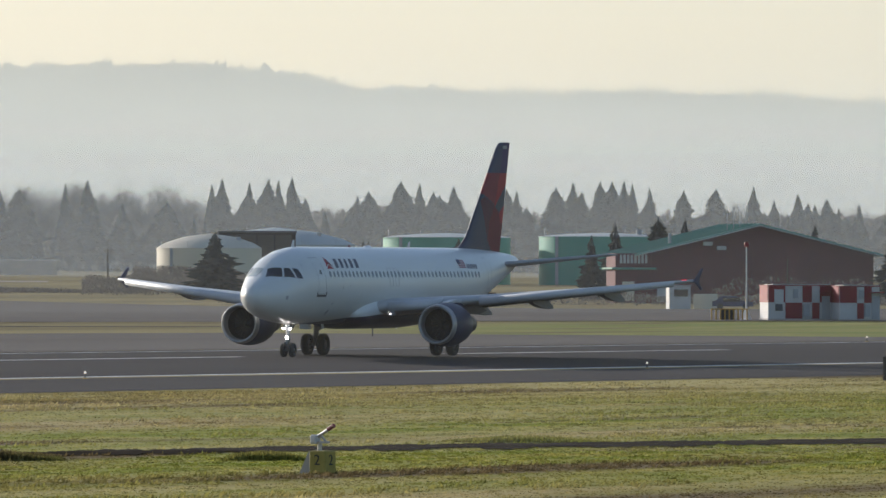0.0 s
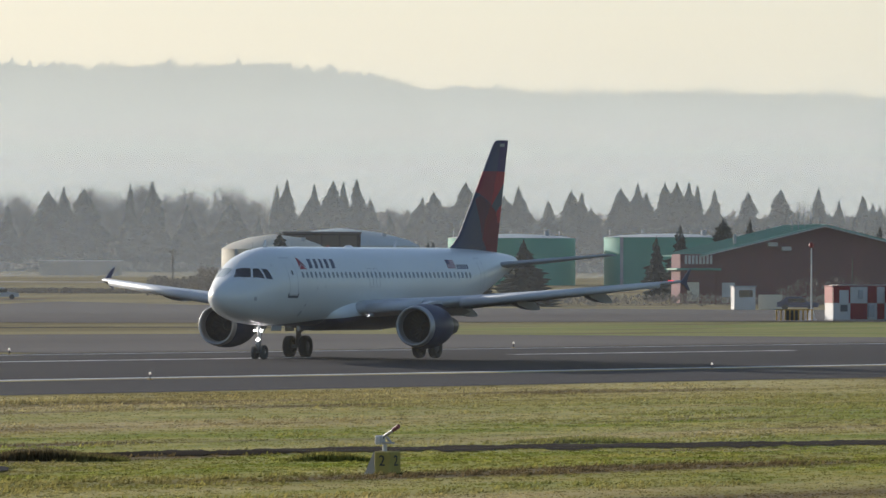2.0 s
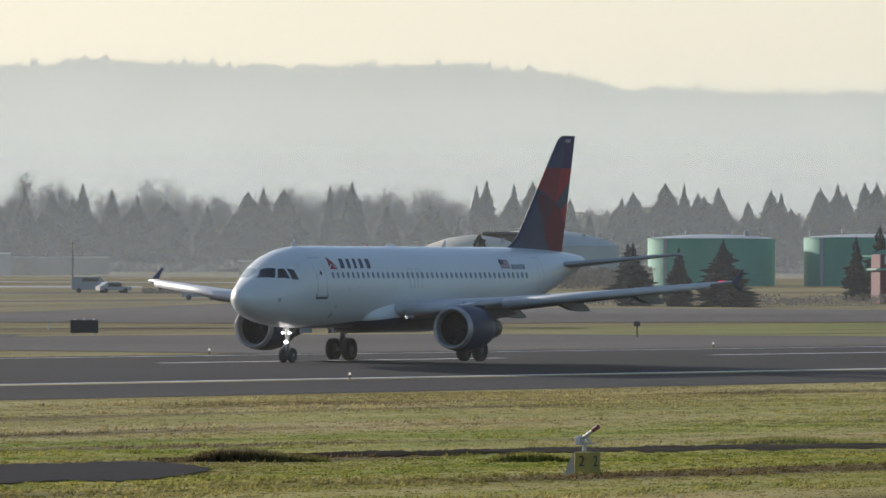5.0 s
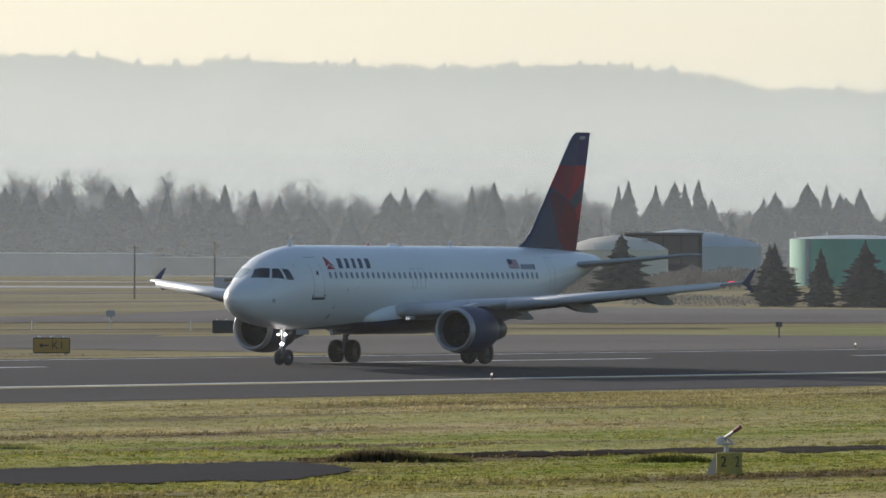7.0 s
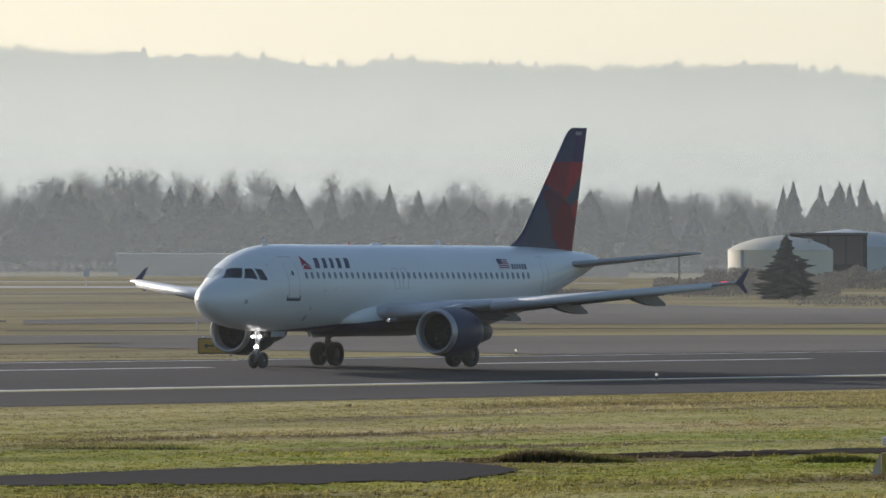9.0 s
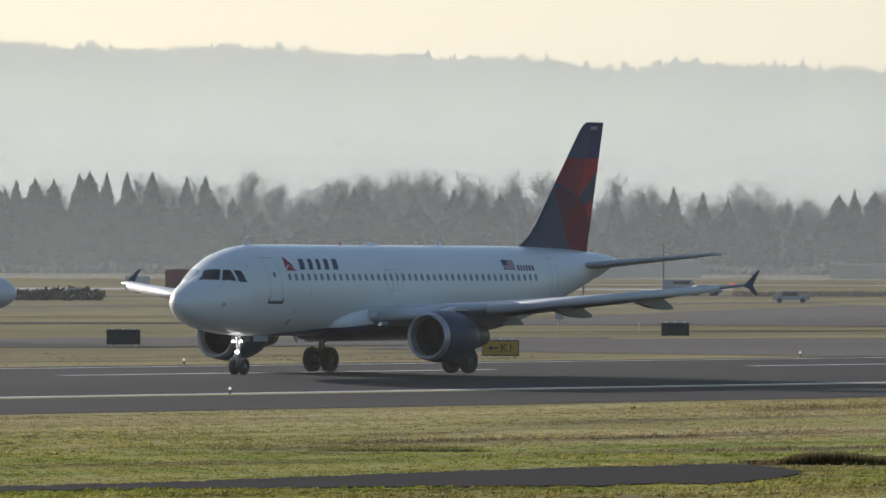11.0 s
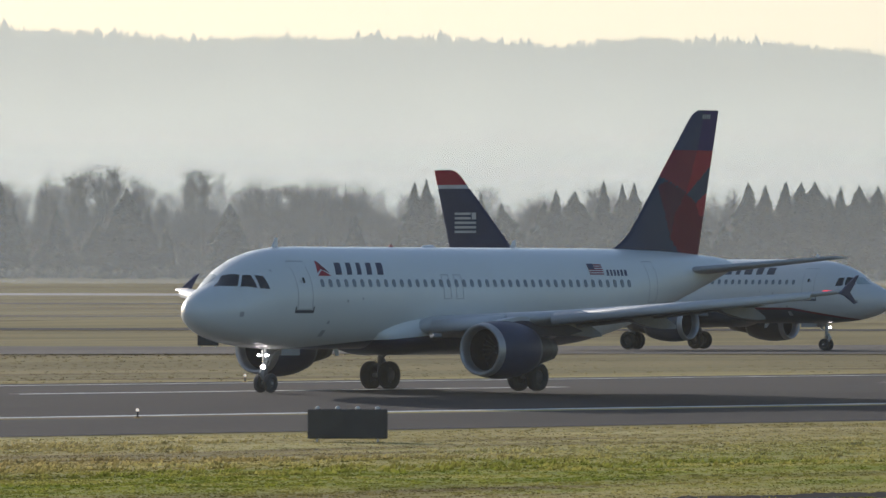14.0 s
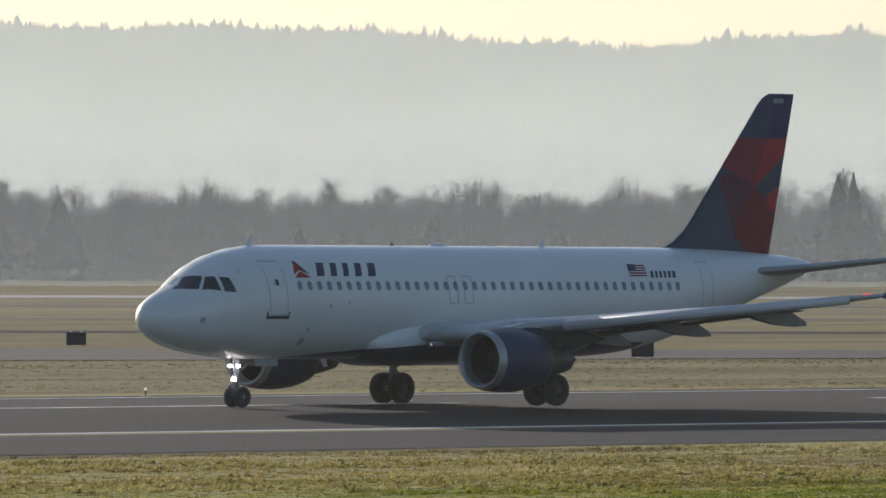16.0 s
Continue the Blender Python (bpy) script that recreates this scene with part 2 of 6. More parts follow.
M["cabin_glass"] = surface("cabin_window_glazing", (0.14, 0.17, 0.20), (0.21, 0.24, 0.27), 0.2, scale=2, fine=6)
M["hub"] = surface("dusty_dark_hub", (0.05, 0.05, 0.052), (0.09, 0.09, 0.09), 0.6, 0.2, scale=3, fine=20)
M["slate"] = surface("slate_paint", (0.05, 0.055, 0.07), (0.075, 0.08, 0.095), 0.4, scale=0.6, fine=6)
M["dark"] = surface("intake_dark", (0.06, 0.06, 0.063), (0.10, 0.10, 0.102), 0.5, 0.4, scale=3, fine=20)
M["seam"] = surface("panel_seam", (0.30, 0.31, 0.33), (0.40, 0.41, 0.42), 0.5, scale=3, fine=20)
M["lamp"] = glow("landing_lamp", (1.0, 0.93, 0.88), 11.0)
M["beacon"] = glow("red_beacon", (1.0, 0.05, 0.06), 1.2)
M["edge_lamp"] = glow("edge_lamp_glass", (1.0, 0.86, 0.72), 0.45)
M["sign_yellow"] = surface("sign_yellow", (0.33, 0.185, 0.02), (0.42, 0.25, 0.03), 0.6, scale=1, fine=8)
M["block_yellow"] = surface("faded_yellow", (0.27, 0.22, 0.05), (0.38, 0.31, 0.08), 0.8, scale=2, fine=12)
M["brick_red"] = surface("barn_red_cladding", (0.075, 0.012, 0.018), (0.105, 0.018, 0.024), 0.8, scale=0.4, fine=6, stretch=(1, 1, 0.15))
M["roof_green"] = surface("green_metal_roof", (0.05, 0.19, 0.15), (0.075, 0.25, 0.20), 0.45, scale=0.3, fine=4)
M["tank_green"] = surface("tank_green_paint", (0.06, 0.27, 0.20), (0.09, 0.33, 0.25), 0.55, scale=0.2, fine=2)
M["tank_cream"] = surface("tank_cream_paint", (0.50, 0.46, 0.36), (0.60, 0.56, 0.45), 0.6, scale=0.2, fine=2)
M["tank_roof"] = surface("tank_roof_pale", (0.36, 0.40, 0.39), (0.46, 0.50, 0.48), 0.6, scale=0.2, fine=2)
M["shed_white"] = surface("shed_white", (0.42, 0.42, 0.41), (0.54, 0.54, 0.53), 0.6, scale=0.8, fine=8)
M["shed_red"] = surface("shed_red", (0.17, 0.009, 0.014), (0.24, 0.016, 0.020), 0.6, scale=0.8, fine=8)
M["wood"] = surface("weathered_pole", (0.08, 0.07, 0.055), (0.14, 0.12, 0.1), 0.9, scale=2, fine=20, stretch=(1, 1, 0.1))
M["conifer"] = leaf_like("conifer_needles", (0.014, 0.024, 0.023), (0.034, 0.046, 0.040), 0.10)
M["bark"] = surface("winter_bark", (0.085, 0.08, 0.074), (0.16, 0.15, 0.136), 0.95, scale=1, fine=8, random_shade=0.4)
M["brush"] = leaf_like("bare_brush", (0.090, 0.083, 0.073), (0.190, 0.174, 0.150), 0.15)
M["forest"] = leaf_like("hill_forest", (0.055, 0.075, 0.062), (0.095, 0.12, 0.09), 0.15)


# ---- building helpers ----
def link_mesh(name, bm, material, parent=None, label="", smooth=False):
    me = bpy.data.meshes.new(name)
    bm.to_mesh(me)
    bm.free()
    for mm in (material if isinstance(material, (list, tuple)) else [material]):
        me.materials.append(mm)
    if smooth:
        me.polygons.foreach_set("use_smooth", [True] * len(me.polygons))
    ob = new(name, me)
    if parent is not None:
        ob.parent = parent
    if label:
        ob["label"] = label
    return ob


def part(name, bm, material, parent, label="", smooth=False):
    return link_mesh(name, bm, material, parent, label, smooth)


def soup(name, verts, faces, material, parent=None, label="", smooth=False):
    me = bpy.data.meshes.new(name)
    me.from_pydata([tuple(v) for v in verts], [], [tuple(f) for f in faces])
    me.materials.append(material)
    if smooth:
        me.polygons.foreach_set("use_smooth", [True] * len(me.polygons))
    ob = new(name, me)
    if parent is not None:
        ob.parent = parent
    if label:
        ob["label"] = label
    return ob


def empty(name, m, label, category, group=""):
    ob = new(name)
    ob.matrix_basis = m
    return tagged(ob, label, category, group)


def add_box(bm, c, s, rz=0.0, bevel=0.0, m=None):
    r = bmesh.ops.create_cube(bm, size=1.0, matrix=(m or Matrix()) @ Matrix.Translation(c) @ Matrix.Rotation(radians(rz), 4, "Z") @ Matrix.Diagonal((*s, 1)))
    if bevel:
        es = list({e for v in r["verts"] for e in v.link_edges})
        bmesh.ops.bevel(bm, geom=es, offset=bevel, segments=1, affect="EDGES")


def box(c, s, rz=0.0, bevel=0.0):
    bm = bmesh.new()
    add_box(bm, c, s, rz, bevel)
    return bm


def add_tube(bm, a, b, r0, r1=None, seg=10):
    a, b = Vector(a), Vector(b)
    d = b - a
    m = Matrix.Translation((a + b) / 2) @ d.to_track_quat("Z", "Y").to_matrix().to_4x4()
    bmesh.ops.create_cone(bm, cap_ends=True, segments=seg, radius1=r0, radius2=r0 if r1 is None else r1, depth=d.length, matrix=m)


def tube(a, b, r0, r1=None, seg=10):
    bm = bmesh.new()
    add_tube(bm, a, b, r0, r1, seg)
    return bm


def add_lathe(bm, profile, origin, axis="X", seg=28, closed=False):
    """Rings (along, radius) round an axis through origin."""
    rings = []
    for s, r in profile:
        ring = []
        for k in range(seg):
            a = 2 * math.pi * k / seg
            u, v = r * math.cos(a), r * math.sin(a)
            co = {"X": (s, u, v), "Y": (u, s, v), "Z": (u, v, s)}[axis]
            ring.append(bm.verts.new(Vector(origin) + Vector(co)))
        rings.append(ring)
    for a, b in zip(rings, rings[1:]):
        for k in range(seg):
            bm.faces.new((a[k], a[(k + 1) % seg], b[(k + 1) % seg], b[k]))
    if closed:
        bm.faces.new(rings[0]), bm.faces.new(rings[-1])
    bmesh.ops.recalc_face_normals(bm, faces=bm.faces)


def lathe(profile, origin, axis="X", seg=28, closed=False):
    bm = bmesh.new()
    add_lathe(bm, profile, origin, axis, seg, closed)
    return bm


def polar(bearing, d, z=0.0):
    return Vector((d * math.sin(radians(bearing)), d * math.cos(radians(bearing)), z))
# ---- the lie of the land ----
RUNWAY_MID, RUNWAY_NEAR, RUNWAY_FAR = 241.0, 206.0, 264.0


def lerp_table(v, table):
    for (a, p), (b, q) in zip(table, table[1:]):
        if v <= b:
            return p + (q - p) * max(0.0, (v - a)) / (b - a)
    return table[-1][1]


ACROSS = [(-400, 3.0), (0, 3.0), (25, 2.9), (70, -1.0), (150, -0.95), (200, -0.80), (206, -0.74), (221, -0.47), (232, -0.16), (RUNWAY_MID, 0.0), (264, 0.0), (300, -0.12), (365, -0.11), (430, -0.5)]


def ground_z(x, y):
    """Bank at the camera, a crowned runway, then flat land that rises slowly towards the woods."""
    far = 0.84 * x + 0.54 * y
    rise = 0.0041 * max(0.0, min(far, 2100.0) - 800.0) if y > 300 or far > 800 else 0.0
    return lerp_table(y, ACROSS) + rise


def ground_sheet():
    xs = [-4800, -3000, -1500, -600, -300, -100] + [i * 25.0 for i in range(0, 53)] + [1400, 1600, 1800, 2000, 2300, 2700, 3300, 4000, 4800]
    ys = [-4800, -2000, -600, -200, 0, 25, 50, 70] + [80 + 6 * i for i in range(0, 21)] + [206, 215, 225, 233, 241, 249, 258, 264, 276, 288, 300] + [325 + 25 * i for i in range(0, 32)] + [1150, 1250, 1350, 1500, 1700, 2000, 2500, 3200, 4000, 4800]
    verts, faces = [], []
    for y in ys:
        for x in xs:
            rough = 0.012 * noise.noise((x * 0.021, y * 0.05, 3.0)) if (75 < y < 200 or y > 300) else 0.0
            verts.append((x, y, ground_z(x, y) + rough))
    w = len(xs)
    for j in range(len(ys) - 1):
        for i in range(w - 1):
            a = j * w + i
            faces.append((a, a + 1, a + 1 + w, a + w))
    tagged(soup("ground", verts, faces, M["grass"], smooth=True), "patchy green and straw winter grass over flat airfield ground", "ground", kind="structure")


ground_sheet()


def inside(poly, x, y):
    hit = False
    for (x0, y0), (x1, y1) in zip(poly, poly[1:] + poly[:1]):
        if (y0 > y) != (y1 > y) and x < (x1 - x0) * (y - y0) / (y1 - y0) + x0:
            hit = not hit
    return hit


def paved(name, outline, material, label, lift=0.045, step=20.0, ragged=0.0):
    """A paved area draped on the ground, its outline in plan."""
    bm = bmesh.new()
    vs = [bm.verts.new((x, y, 0)) for x, y in outline]
    bm.faces.new(vs)
    lo = [min(p[i] for p in outline) for i in (0, 1)]
    hi = [max(p[i] for p in outline) for i in (0, 1)]
    for i in (0, 1):
        k = lo[i] + step
        while k < hi[i]:
            no = (1, 0, 0) if i == 0 else (0, 1, 0)
            bmesh.ops.bisect_plane(bm, geom=bm.verts[:] + bm.edges[:] + bm.faces[:], plane_co=(k, k, 0), plane_no=no)
            k += step
    if ragged:
        edge = {v for e in bm.edges if len(e.link_faces) == 1 for v in e.verts}
        for v in edge:
            v.co.y += ragged * noise.noise((v.co.x * 0.13, v.co.y * 0.13, 2.0)) + 0.5 * ragged * noise.noise((v.co.x * 0.5, v.co.y * 0.5, 6.0))
    for v in bm.verts:
        v.co.z = ground_z(v.co.x, v.co.y) + lift
    bmesh.ops.recalc_face_normals(bm, faces=bm.faces)
    ob = link_mesh(name, bm, material)
    return tagged(ob, label, "pavement", kind="structure")


def strip(name, x0, x1, ys, material, label, lift, kind="structure", category="pavement", dx=40.0):
    n = max(1, int((x1 - x0) / dx))
    verts, faces = [], []
    for i in range(n + 1):
        x = x0 + (x1 - x0) * i / n
        for y in ys:
            verts.append((x, y, ground_z(x, y) + lift))
    w = len(ys)
    for i in range(n):
        for j in range(w - 1):
            a = i * w + j
            faces.append((a, a + w, a + w + 1, a + 1))
    return tagged(soup(name, verts, faces, material), label, category, kind=kind)


strip("runway", -150, 1900, [206, 212, 216.5, 221, 226.5, 232,  236.5, 241, 252, 264], M["asphalt"], "worn dark asphalt runway with a slight crown", 0.02, category="runway")
strip("runway_edge_line", -150, 1900, [220.9, 221.6], M["line"], "worn white painted line along the runway's edge", 0.030, category="line")
strip("runway_edge_line", -150, 1900, [259.2, 260.1], M["line"], "worn white painted line along the runway's edge", 0.030, category="line")


for _i in range(-8, 14):
    _x = 480.0 + 60.96 * _i
    strip("runway_centre_line", _x, _x + 36.6, [240.6, 241, 241.5], M["line"], "worn white centreline stripe on the runway", 0.034, category="line")


def bearing_outline(pairs):
    return [tuple(polar(b, d)[:2]) for b, d in pairs]


paved("taxiway", bearing_outline([(43, 585), (50, 592), (56.5, 606), (59.1, 640), (59.3, 705), (56.5, 715), (50, 705), (43, 700)]), M["apron"], "grey asphalt taxiway beyond the runway")
paved("taxiway", [(470, 264.4), (495, 300), (505, 318), (560, 345), (600, 352), (640, 340), (640, 300), (620, 264.4)], M["apron"], "grey asphalt connector between runway and taxiway", lift=0.03)
paved("apron", bearing_outline([(57.5, 860), (59, 880), (61, 870), (65, 868), (68, 865), (68, 1080), (64.7, 1040), (62, 1060), (60.7, 1130), (59, 960), (57.5, 900)]), M["apron"], "weathered grey asphalt apron")
paved("service_road", bearing_outline([(44, 870), (52, 870), (57.4, 880), (57.4, 895), (52, 890), (44, 890)]), M["asphalt"], "narrow dark service road in the grass")
paved("far_taxiway", bearing_outline([(44, 1370), (52, 1370), (60, 1400), (60, 1440), (52, 1420), (44, 1430)]), M["concrete"], "pale concrete taxiway far across the field")

paved("service_road", bearing_outline([(44, 1010), (52, 1015), (60.6, 1150), (60.6, 1162), (52, 1027), (44, 1022)]), M["apron"], "dark track across the dry grass")
paved("service_road", bearing_outline([(44, 1190), (53, 1200), (61.2, 1290), (61.2, 1310), (53, 1222), (44, 1212)]), M["apron"], "dark track across the dry grass")
paved("service_road", bearing_outline([(57.4, 800), (60.9, 812), (62.6, 800), (62.6, 806), (60.9, 820), (57.4, 807)]), M["asphalt"], "narrow dark service road in the grass")
paved("far_taxiway", bearing_outline([(57, 1540), (61, 1530), (61, 1550), (57, 1560)]), M["concrete"], "pale concrete taxiway far across the field")

# a dark strip of old road and a painted strip of bank shade in the near grass: near and far edge by bearing, length of
# the tapered ends, unevenness
DARK_STRIPS = (([(54.5, 245), (56.5, 251), (57.7, 254), (59.2, 257), (60.4, 263)], [(54.5, 247), (56.5, 258), (57.7, 268), (59.2, 281), (60.4, 287)], 0.35, 1.0),
          ([(60.0, 287), (61.5, 295.5), (63, 304), (66.5, 321)], [(60.0, 291), (61.5, 303), (63, 312), (66.5, 330)], 0.5, 1.5))


def dark_strip_edges(k, b):
    near, far, ends, rough = DARK_STRIPS[k]
    if not near[0][0] < b < near[-1][0]:
        return None
    taper = min(1.0, (b - near[0][0]) / ends, (near[-1][0] - b) / ends) ** 0.6
    lo, hi = lerp_table(b, near), lerp_table(b, far)
    mid, half = (lo + hi) / 2, (hi - lo) / 2 * taper
    lo = mid - half + rough * (2.2 * noise.noise((b * 3.1, k, 1.0)) + 1.6 * noise.noise((b * 11.0, k, 2.0)) + 1.1 * noise.noise((b * 37.0, k, 3.0)))
    hi = mid + half + rough * (1.6 * noise.noise((b * 2.7, k, 5.0)) + 1.2 * noise.noise((b * 13.0, k, 6.0)) + 0.9 * noise.noise((b * 41.0, k, 7.0)))
    return (lo, hi) if hi > lo + 0.2 else None


def in_dark_strip(x, y):
    b, d = math.degrees(math.atan2(x, y)), math.hypot(x, y)
    for k in range(len(DARK_STRIPS)):
        e = dark_strip_edges(k, b)
        if e and e[0] < d < e[1]:
            return True
    return False


for _k in range(len(DARK_STRIPS)):
    _verts, _faces, _b, _prev = [], [], DARK_STRIPS[_k][0][0][0], None
    while _b < DARK_STRIPS[_k][0][-1][0]:
        _e = dark_strip_edges(_k, _b)
        _row = None
        if _e:
            _row = len(_verts)
            for _i in range(7):
                _p = polar(_b, _e[0] + (_e[1] - _e[0]) * _i / 6)
                _verts.append((_p.x, _p.y, ground_z(_p.x, _p.y) + 0.03))
            if _prev is not None:
                _faces += [(_prev + i, _row + i, _row + i + 1, _prev + i + 1) for i in range(6)]
        _prev = _row
        _b += 0.012
    if _k == 0:
        tagged(soup("perimeter_road", _verts, _faces, M["old_road"]), "dark strip of old asphalt road sunk in the grass", "road", kind="structure")
    else:
        # strip coloured dark for the shadow line along a bank's edge
        tagged(soup("swale", _verts, _faces, M["earth"]), "dark strip painted as bank-edge shade in the grass", "ground", kind="structure")

# ---- distance: wooded hills, and upright see-through sheets in place of haze ----
RIDGE = [(30, 1.62), (45.8, 1.507), (46.5, 1.476), (46.9, 1.501), (47.7, 1.456), (48.0, 1.481), (48.55, 1.415), (49.7, 1.368), (50.1, 1.426), (51.1, 1.455), (52.0, 1.398), (53.5, 1.411), (54.1, 1.361), (54.6, 1.403), (55.3, 1.392), (56.3, 1.303), (57.1, 1.329), (58.2, 1.262), (58.7, 1.267), (59.4, 1.196), (59.65, 1.247), (60.0, 1.232), (60.6, 1.2), (61.9, 1.217), (62.57, 1.146), (62.87, 1.064), (63.0, 1.098), (63.6, 1.05), (64.3, 1.068), (65.3, 1.037), (65.8, 1.005), (70, 0.95), (90, 0.9)]


def hills():
    verts, faces = [], []
    rows = 12
    bs = [30 + 0.06 * i for i in range(int(60 / 0.06) + 1)]
    for b in bs:
        top = EYE_Z + 4300 * math.tan(radians(lerp_table(b, RIDGE) - 0.03)) + 1.1 * noise.noise((b * 5.0, 0, 8)) + 0.6 * noise.noise((b * 14.0, 0, 9))
        for j in range(rows + 1):
            f = j / rows
            d = 3500 + 800 * f + 60 * noise.noise((b * 0.9, f * 3, 0))
            verts.append(polar(b, d, 6 + (top - 6) * f ** 1.1 + (6 * noise.noise((b * 2, f * 4, 5)) if 0 < j < rows else 0)))
        verts.append(polar(b, 4750, top * 0.6))
    w = rows + 2
    for i in range(len(bs) - 1):
        for j in range(w - 1):
            a = i * w + j
            faces.append((a, a + w, a + w + 1, a + 1))
    tagged(soup("hills", verts, faces, M["forest"], smooth=True), "long wooded hills across the valley, paled by the haze sheets", "hills", kind="structure")
    # the ridge's tree tops
    rnd = random.Random(5)
    verts, faces = [], []
    b = 44.0
    while b < 68.0:
        d = 4300 - rnd.random() * 60
        top = EYE_Z + 4300 * math.tan(radians(lerp_table(b, RIDGE) - 0.04))
        clump = max(0.0, 0.5 + 0.9 * noise.noise((b * 4.1, 0, 2)) + 0.5 * noise.noise((b * 17.0, 0, 4)))
        h = 1.6 + 1.2 * clump + (1.2 + 2.8 * clump) * rnd.random() ** 2
        r = 0.6 + 0.26 * h * (0.7 + 0.6 * rnd.random())
        c = polar(b, d, top - 2.2)
        k = len(verts)
        n = 5
        a0 = rnd.random() * 6
        for i in range(n):
            a = a0 + 2 * math.pi * i / n
            rr = r * (0.7 + 0.6 * rnd.random())
            verts.append(c + Vector((rr * math.cos(a), rr * math.sin(a), rnd.random() * 2)))
        for i in range(n):
            a = a0 + 2 * math.pi * (i + 0.5) / n
            verts.append(c + Vector((r * 0.62 * math.cos(a), r * 0.62 * math.sin(a), 1 + h * (0.4 + 0.3 * rnd.random()))))
        verts.append(c + Vector((0, 0, h + 2)))
        for i in range(n):
            faces += [(k + i, k + (i + 1) % n, k + n + i), (k + n + i, k + (i + 1) % n, k + n + (i + 1) % n), (k + n + i, k + n + (i + 1) % n, k + 2 * n)]
        b += 0.008 + 0.022 * rnd.random()
    tagged(soup("ridge_woods", verts, faces, M["forest"]), "conifer tops along the hills' ridge", "woods", kind="stuff")


hills()


def haze_sheet(d, height, material, label):
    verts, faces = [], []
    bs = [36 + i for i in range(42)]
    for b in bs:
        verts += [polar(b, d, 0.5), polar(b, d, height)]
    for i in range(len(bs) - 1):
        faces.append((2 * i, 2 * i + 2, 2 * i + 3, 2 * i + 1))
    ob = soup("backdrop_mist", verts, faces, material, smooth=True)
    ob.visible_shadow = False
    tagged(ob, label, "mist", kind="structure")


# upright sheets added for the haze that distance lays over the view
haze_sheet(3300, 140, mist("valley_mist_sheet", (0.93, 0.985, 0.95), 0.97, 0.64, 14, 105), "upright sheet standing in for pale valley mist")
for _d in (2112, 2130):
    haze_sheet(_d, 46, mist("wood_mist_sheet", (0.66, 0.71, 0.71), 0.24, 0.0, 20, 44), "upright sheet standing in for mist behind the trees")
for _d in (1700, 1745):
    haze_sheet(_d, 42, mist("field_haze_sheet", (0.46, 0.50, 0.52), 0.20, 0.0, 17, 40), "thin blue-grey sheet standing in for haze before the woods")
haze_sheet(925, 18, mist("near_haze_sheet", (0.56, 0.58, 0.58), 0.07, 0.0, 6, 17), "very thin sheet standing in for haze over the field")
# sheet added nearest the camera, lifts dark tones as hazy air would
haze_sheet(225, 30, mist("near_air_sheet", (0.56, 0.57, 0.58), 0.034, 0.014, 2, 28), "faint sheet added as haze to lift the dark tones")
# ---- airliners: x runs aft from the nose, -y is the port side, z up from the ground ----
BODY = [  # station, top, bottom, half width
    (0.0, 3.27, 3.21, 0.03), (0.06, 3.47, 3.00, 0.25), (0.2, 3.68, 2.80, 0.46), (0.45, 3.88, 2.60, 0.69), (0.9, 4.12, 2.37, 0.96), (1.4, 4.33, 2.20, 1.18), (1.75, 4.47, 2.11, 1.31),
    (2.2, 4.80, 2.01, 1.46), (2.8, 5.18, 1.92, 1.62), (3.6, 5.50, 1.84, 1.78), (4.6, 5.73, 1.77, 1.91), (5.6, 5.84, 1.735, 1.965), (6.6, 5.87, 1.73, 1.975), (10, 5.87, 1.73, 1.975), (14, 5.87, 1.73, 1.975), (18, 5.87, 1.73, 1.975), (22, 5.87, 1.73, 1.975), (23, 5.87, 1.738, 1.974), (24, 5.87, 1.765, 1.97),
    (25, 5.87, 1.825, 1.96), (26, 5.87, 1.92, 1.94), (27, 5.868, 2.07, 1.905), (28, 5.862, 2.26, 1.85), (29, 5.853, 2.49, 1.77), (30, 5.84, 2.75, 1.66), (32, 5.79, 3.32, 1.38), (34, 5.70, 3.90, 1.03), (35.8, 5.58, 4.42, 0.68), (36.9, 5.47, 4.78, 0.42), (37.4, 5.36, 4.95, 0.25), (37.57, 5.26, 5.05, 0.12)]


def body_at(x):
    for a, b in zip(BODY, BODY[1:]):
        if x <= b[0]:
            f = max(0.0, (x - a[0]) / (b[0] - a[0]))
            t, o, w = (a[i] + (b[i] - a[i]) * f for i in (1, 2, 3))
            return (t + o) / 2, (t - o) / 2, w
    return 5.15, 0.1, 0.12


def skin(x, angle, side=-1, off=0.0):
    """A point on the body's skin; angle in degrees up from the widest line."""
    zc, hz, hw = body_at(x)
    a = radians(angle)
    return Vector((x, side * (hw + off) * math.cos(a), zc + (hz + off) * math.sin(a)))


def skin_z(x, z, side=-1, off=0.0):
    zc, hz, hw = body_at(x)
    return skin(x, math.degrees(math.asin(max(-1, min(1, (z - zc) / hz)))), side, off)


def body_mesh():
    bm = bmesh.new()
    xs = sorted(set([b[0] for b in BODY] + [0.3, 0.65, 1.15, 2.0, 2.5, 3.2, 4.1, 5.1] + [6.6 + 0.55 * i for i in range(55) if 6.6 + 0.55 * i < 37]))
    seg = 72
    rings = []
    for x in xs:
        zc, hz, hw = body_at(x)
        rings.append([bm.verts.new((x, hw * math.cos(2 * math.pi * k / seg), zc + hz * math.sin(2 * math.pi * k / seg))) for k in range(seg)])
    for i, (a, b) in enumerate(zip(rings, rings[1:])):
        for k in range(seg):
            bm.faces.new((a[k], a[(k + 1) % seg], b[(k + 1) % seg], b[k]))
    bm.faces.new(rings[0]), bm.faces.new(rings[-1])
    bmesh.ops.recalc_face_normals(bm, faces=bm.faces)
    return bm


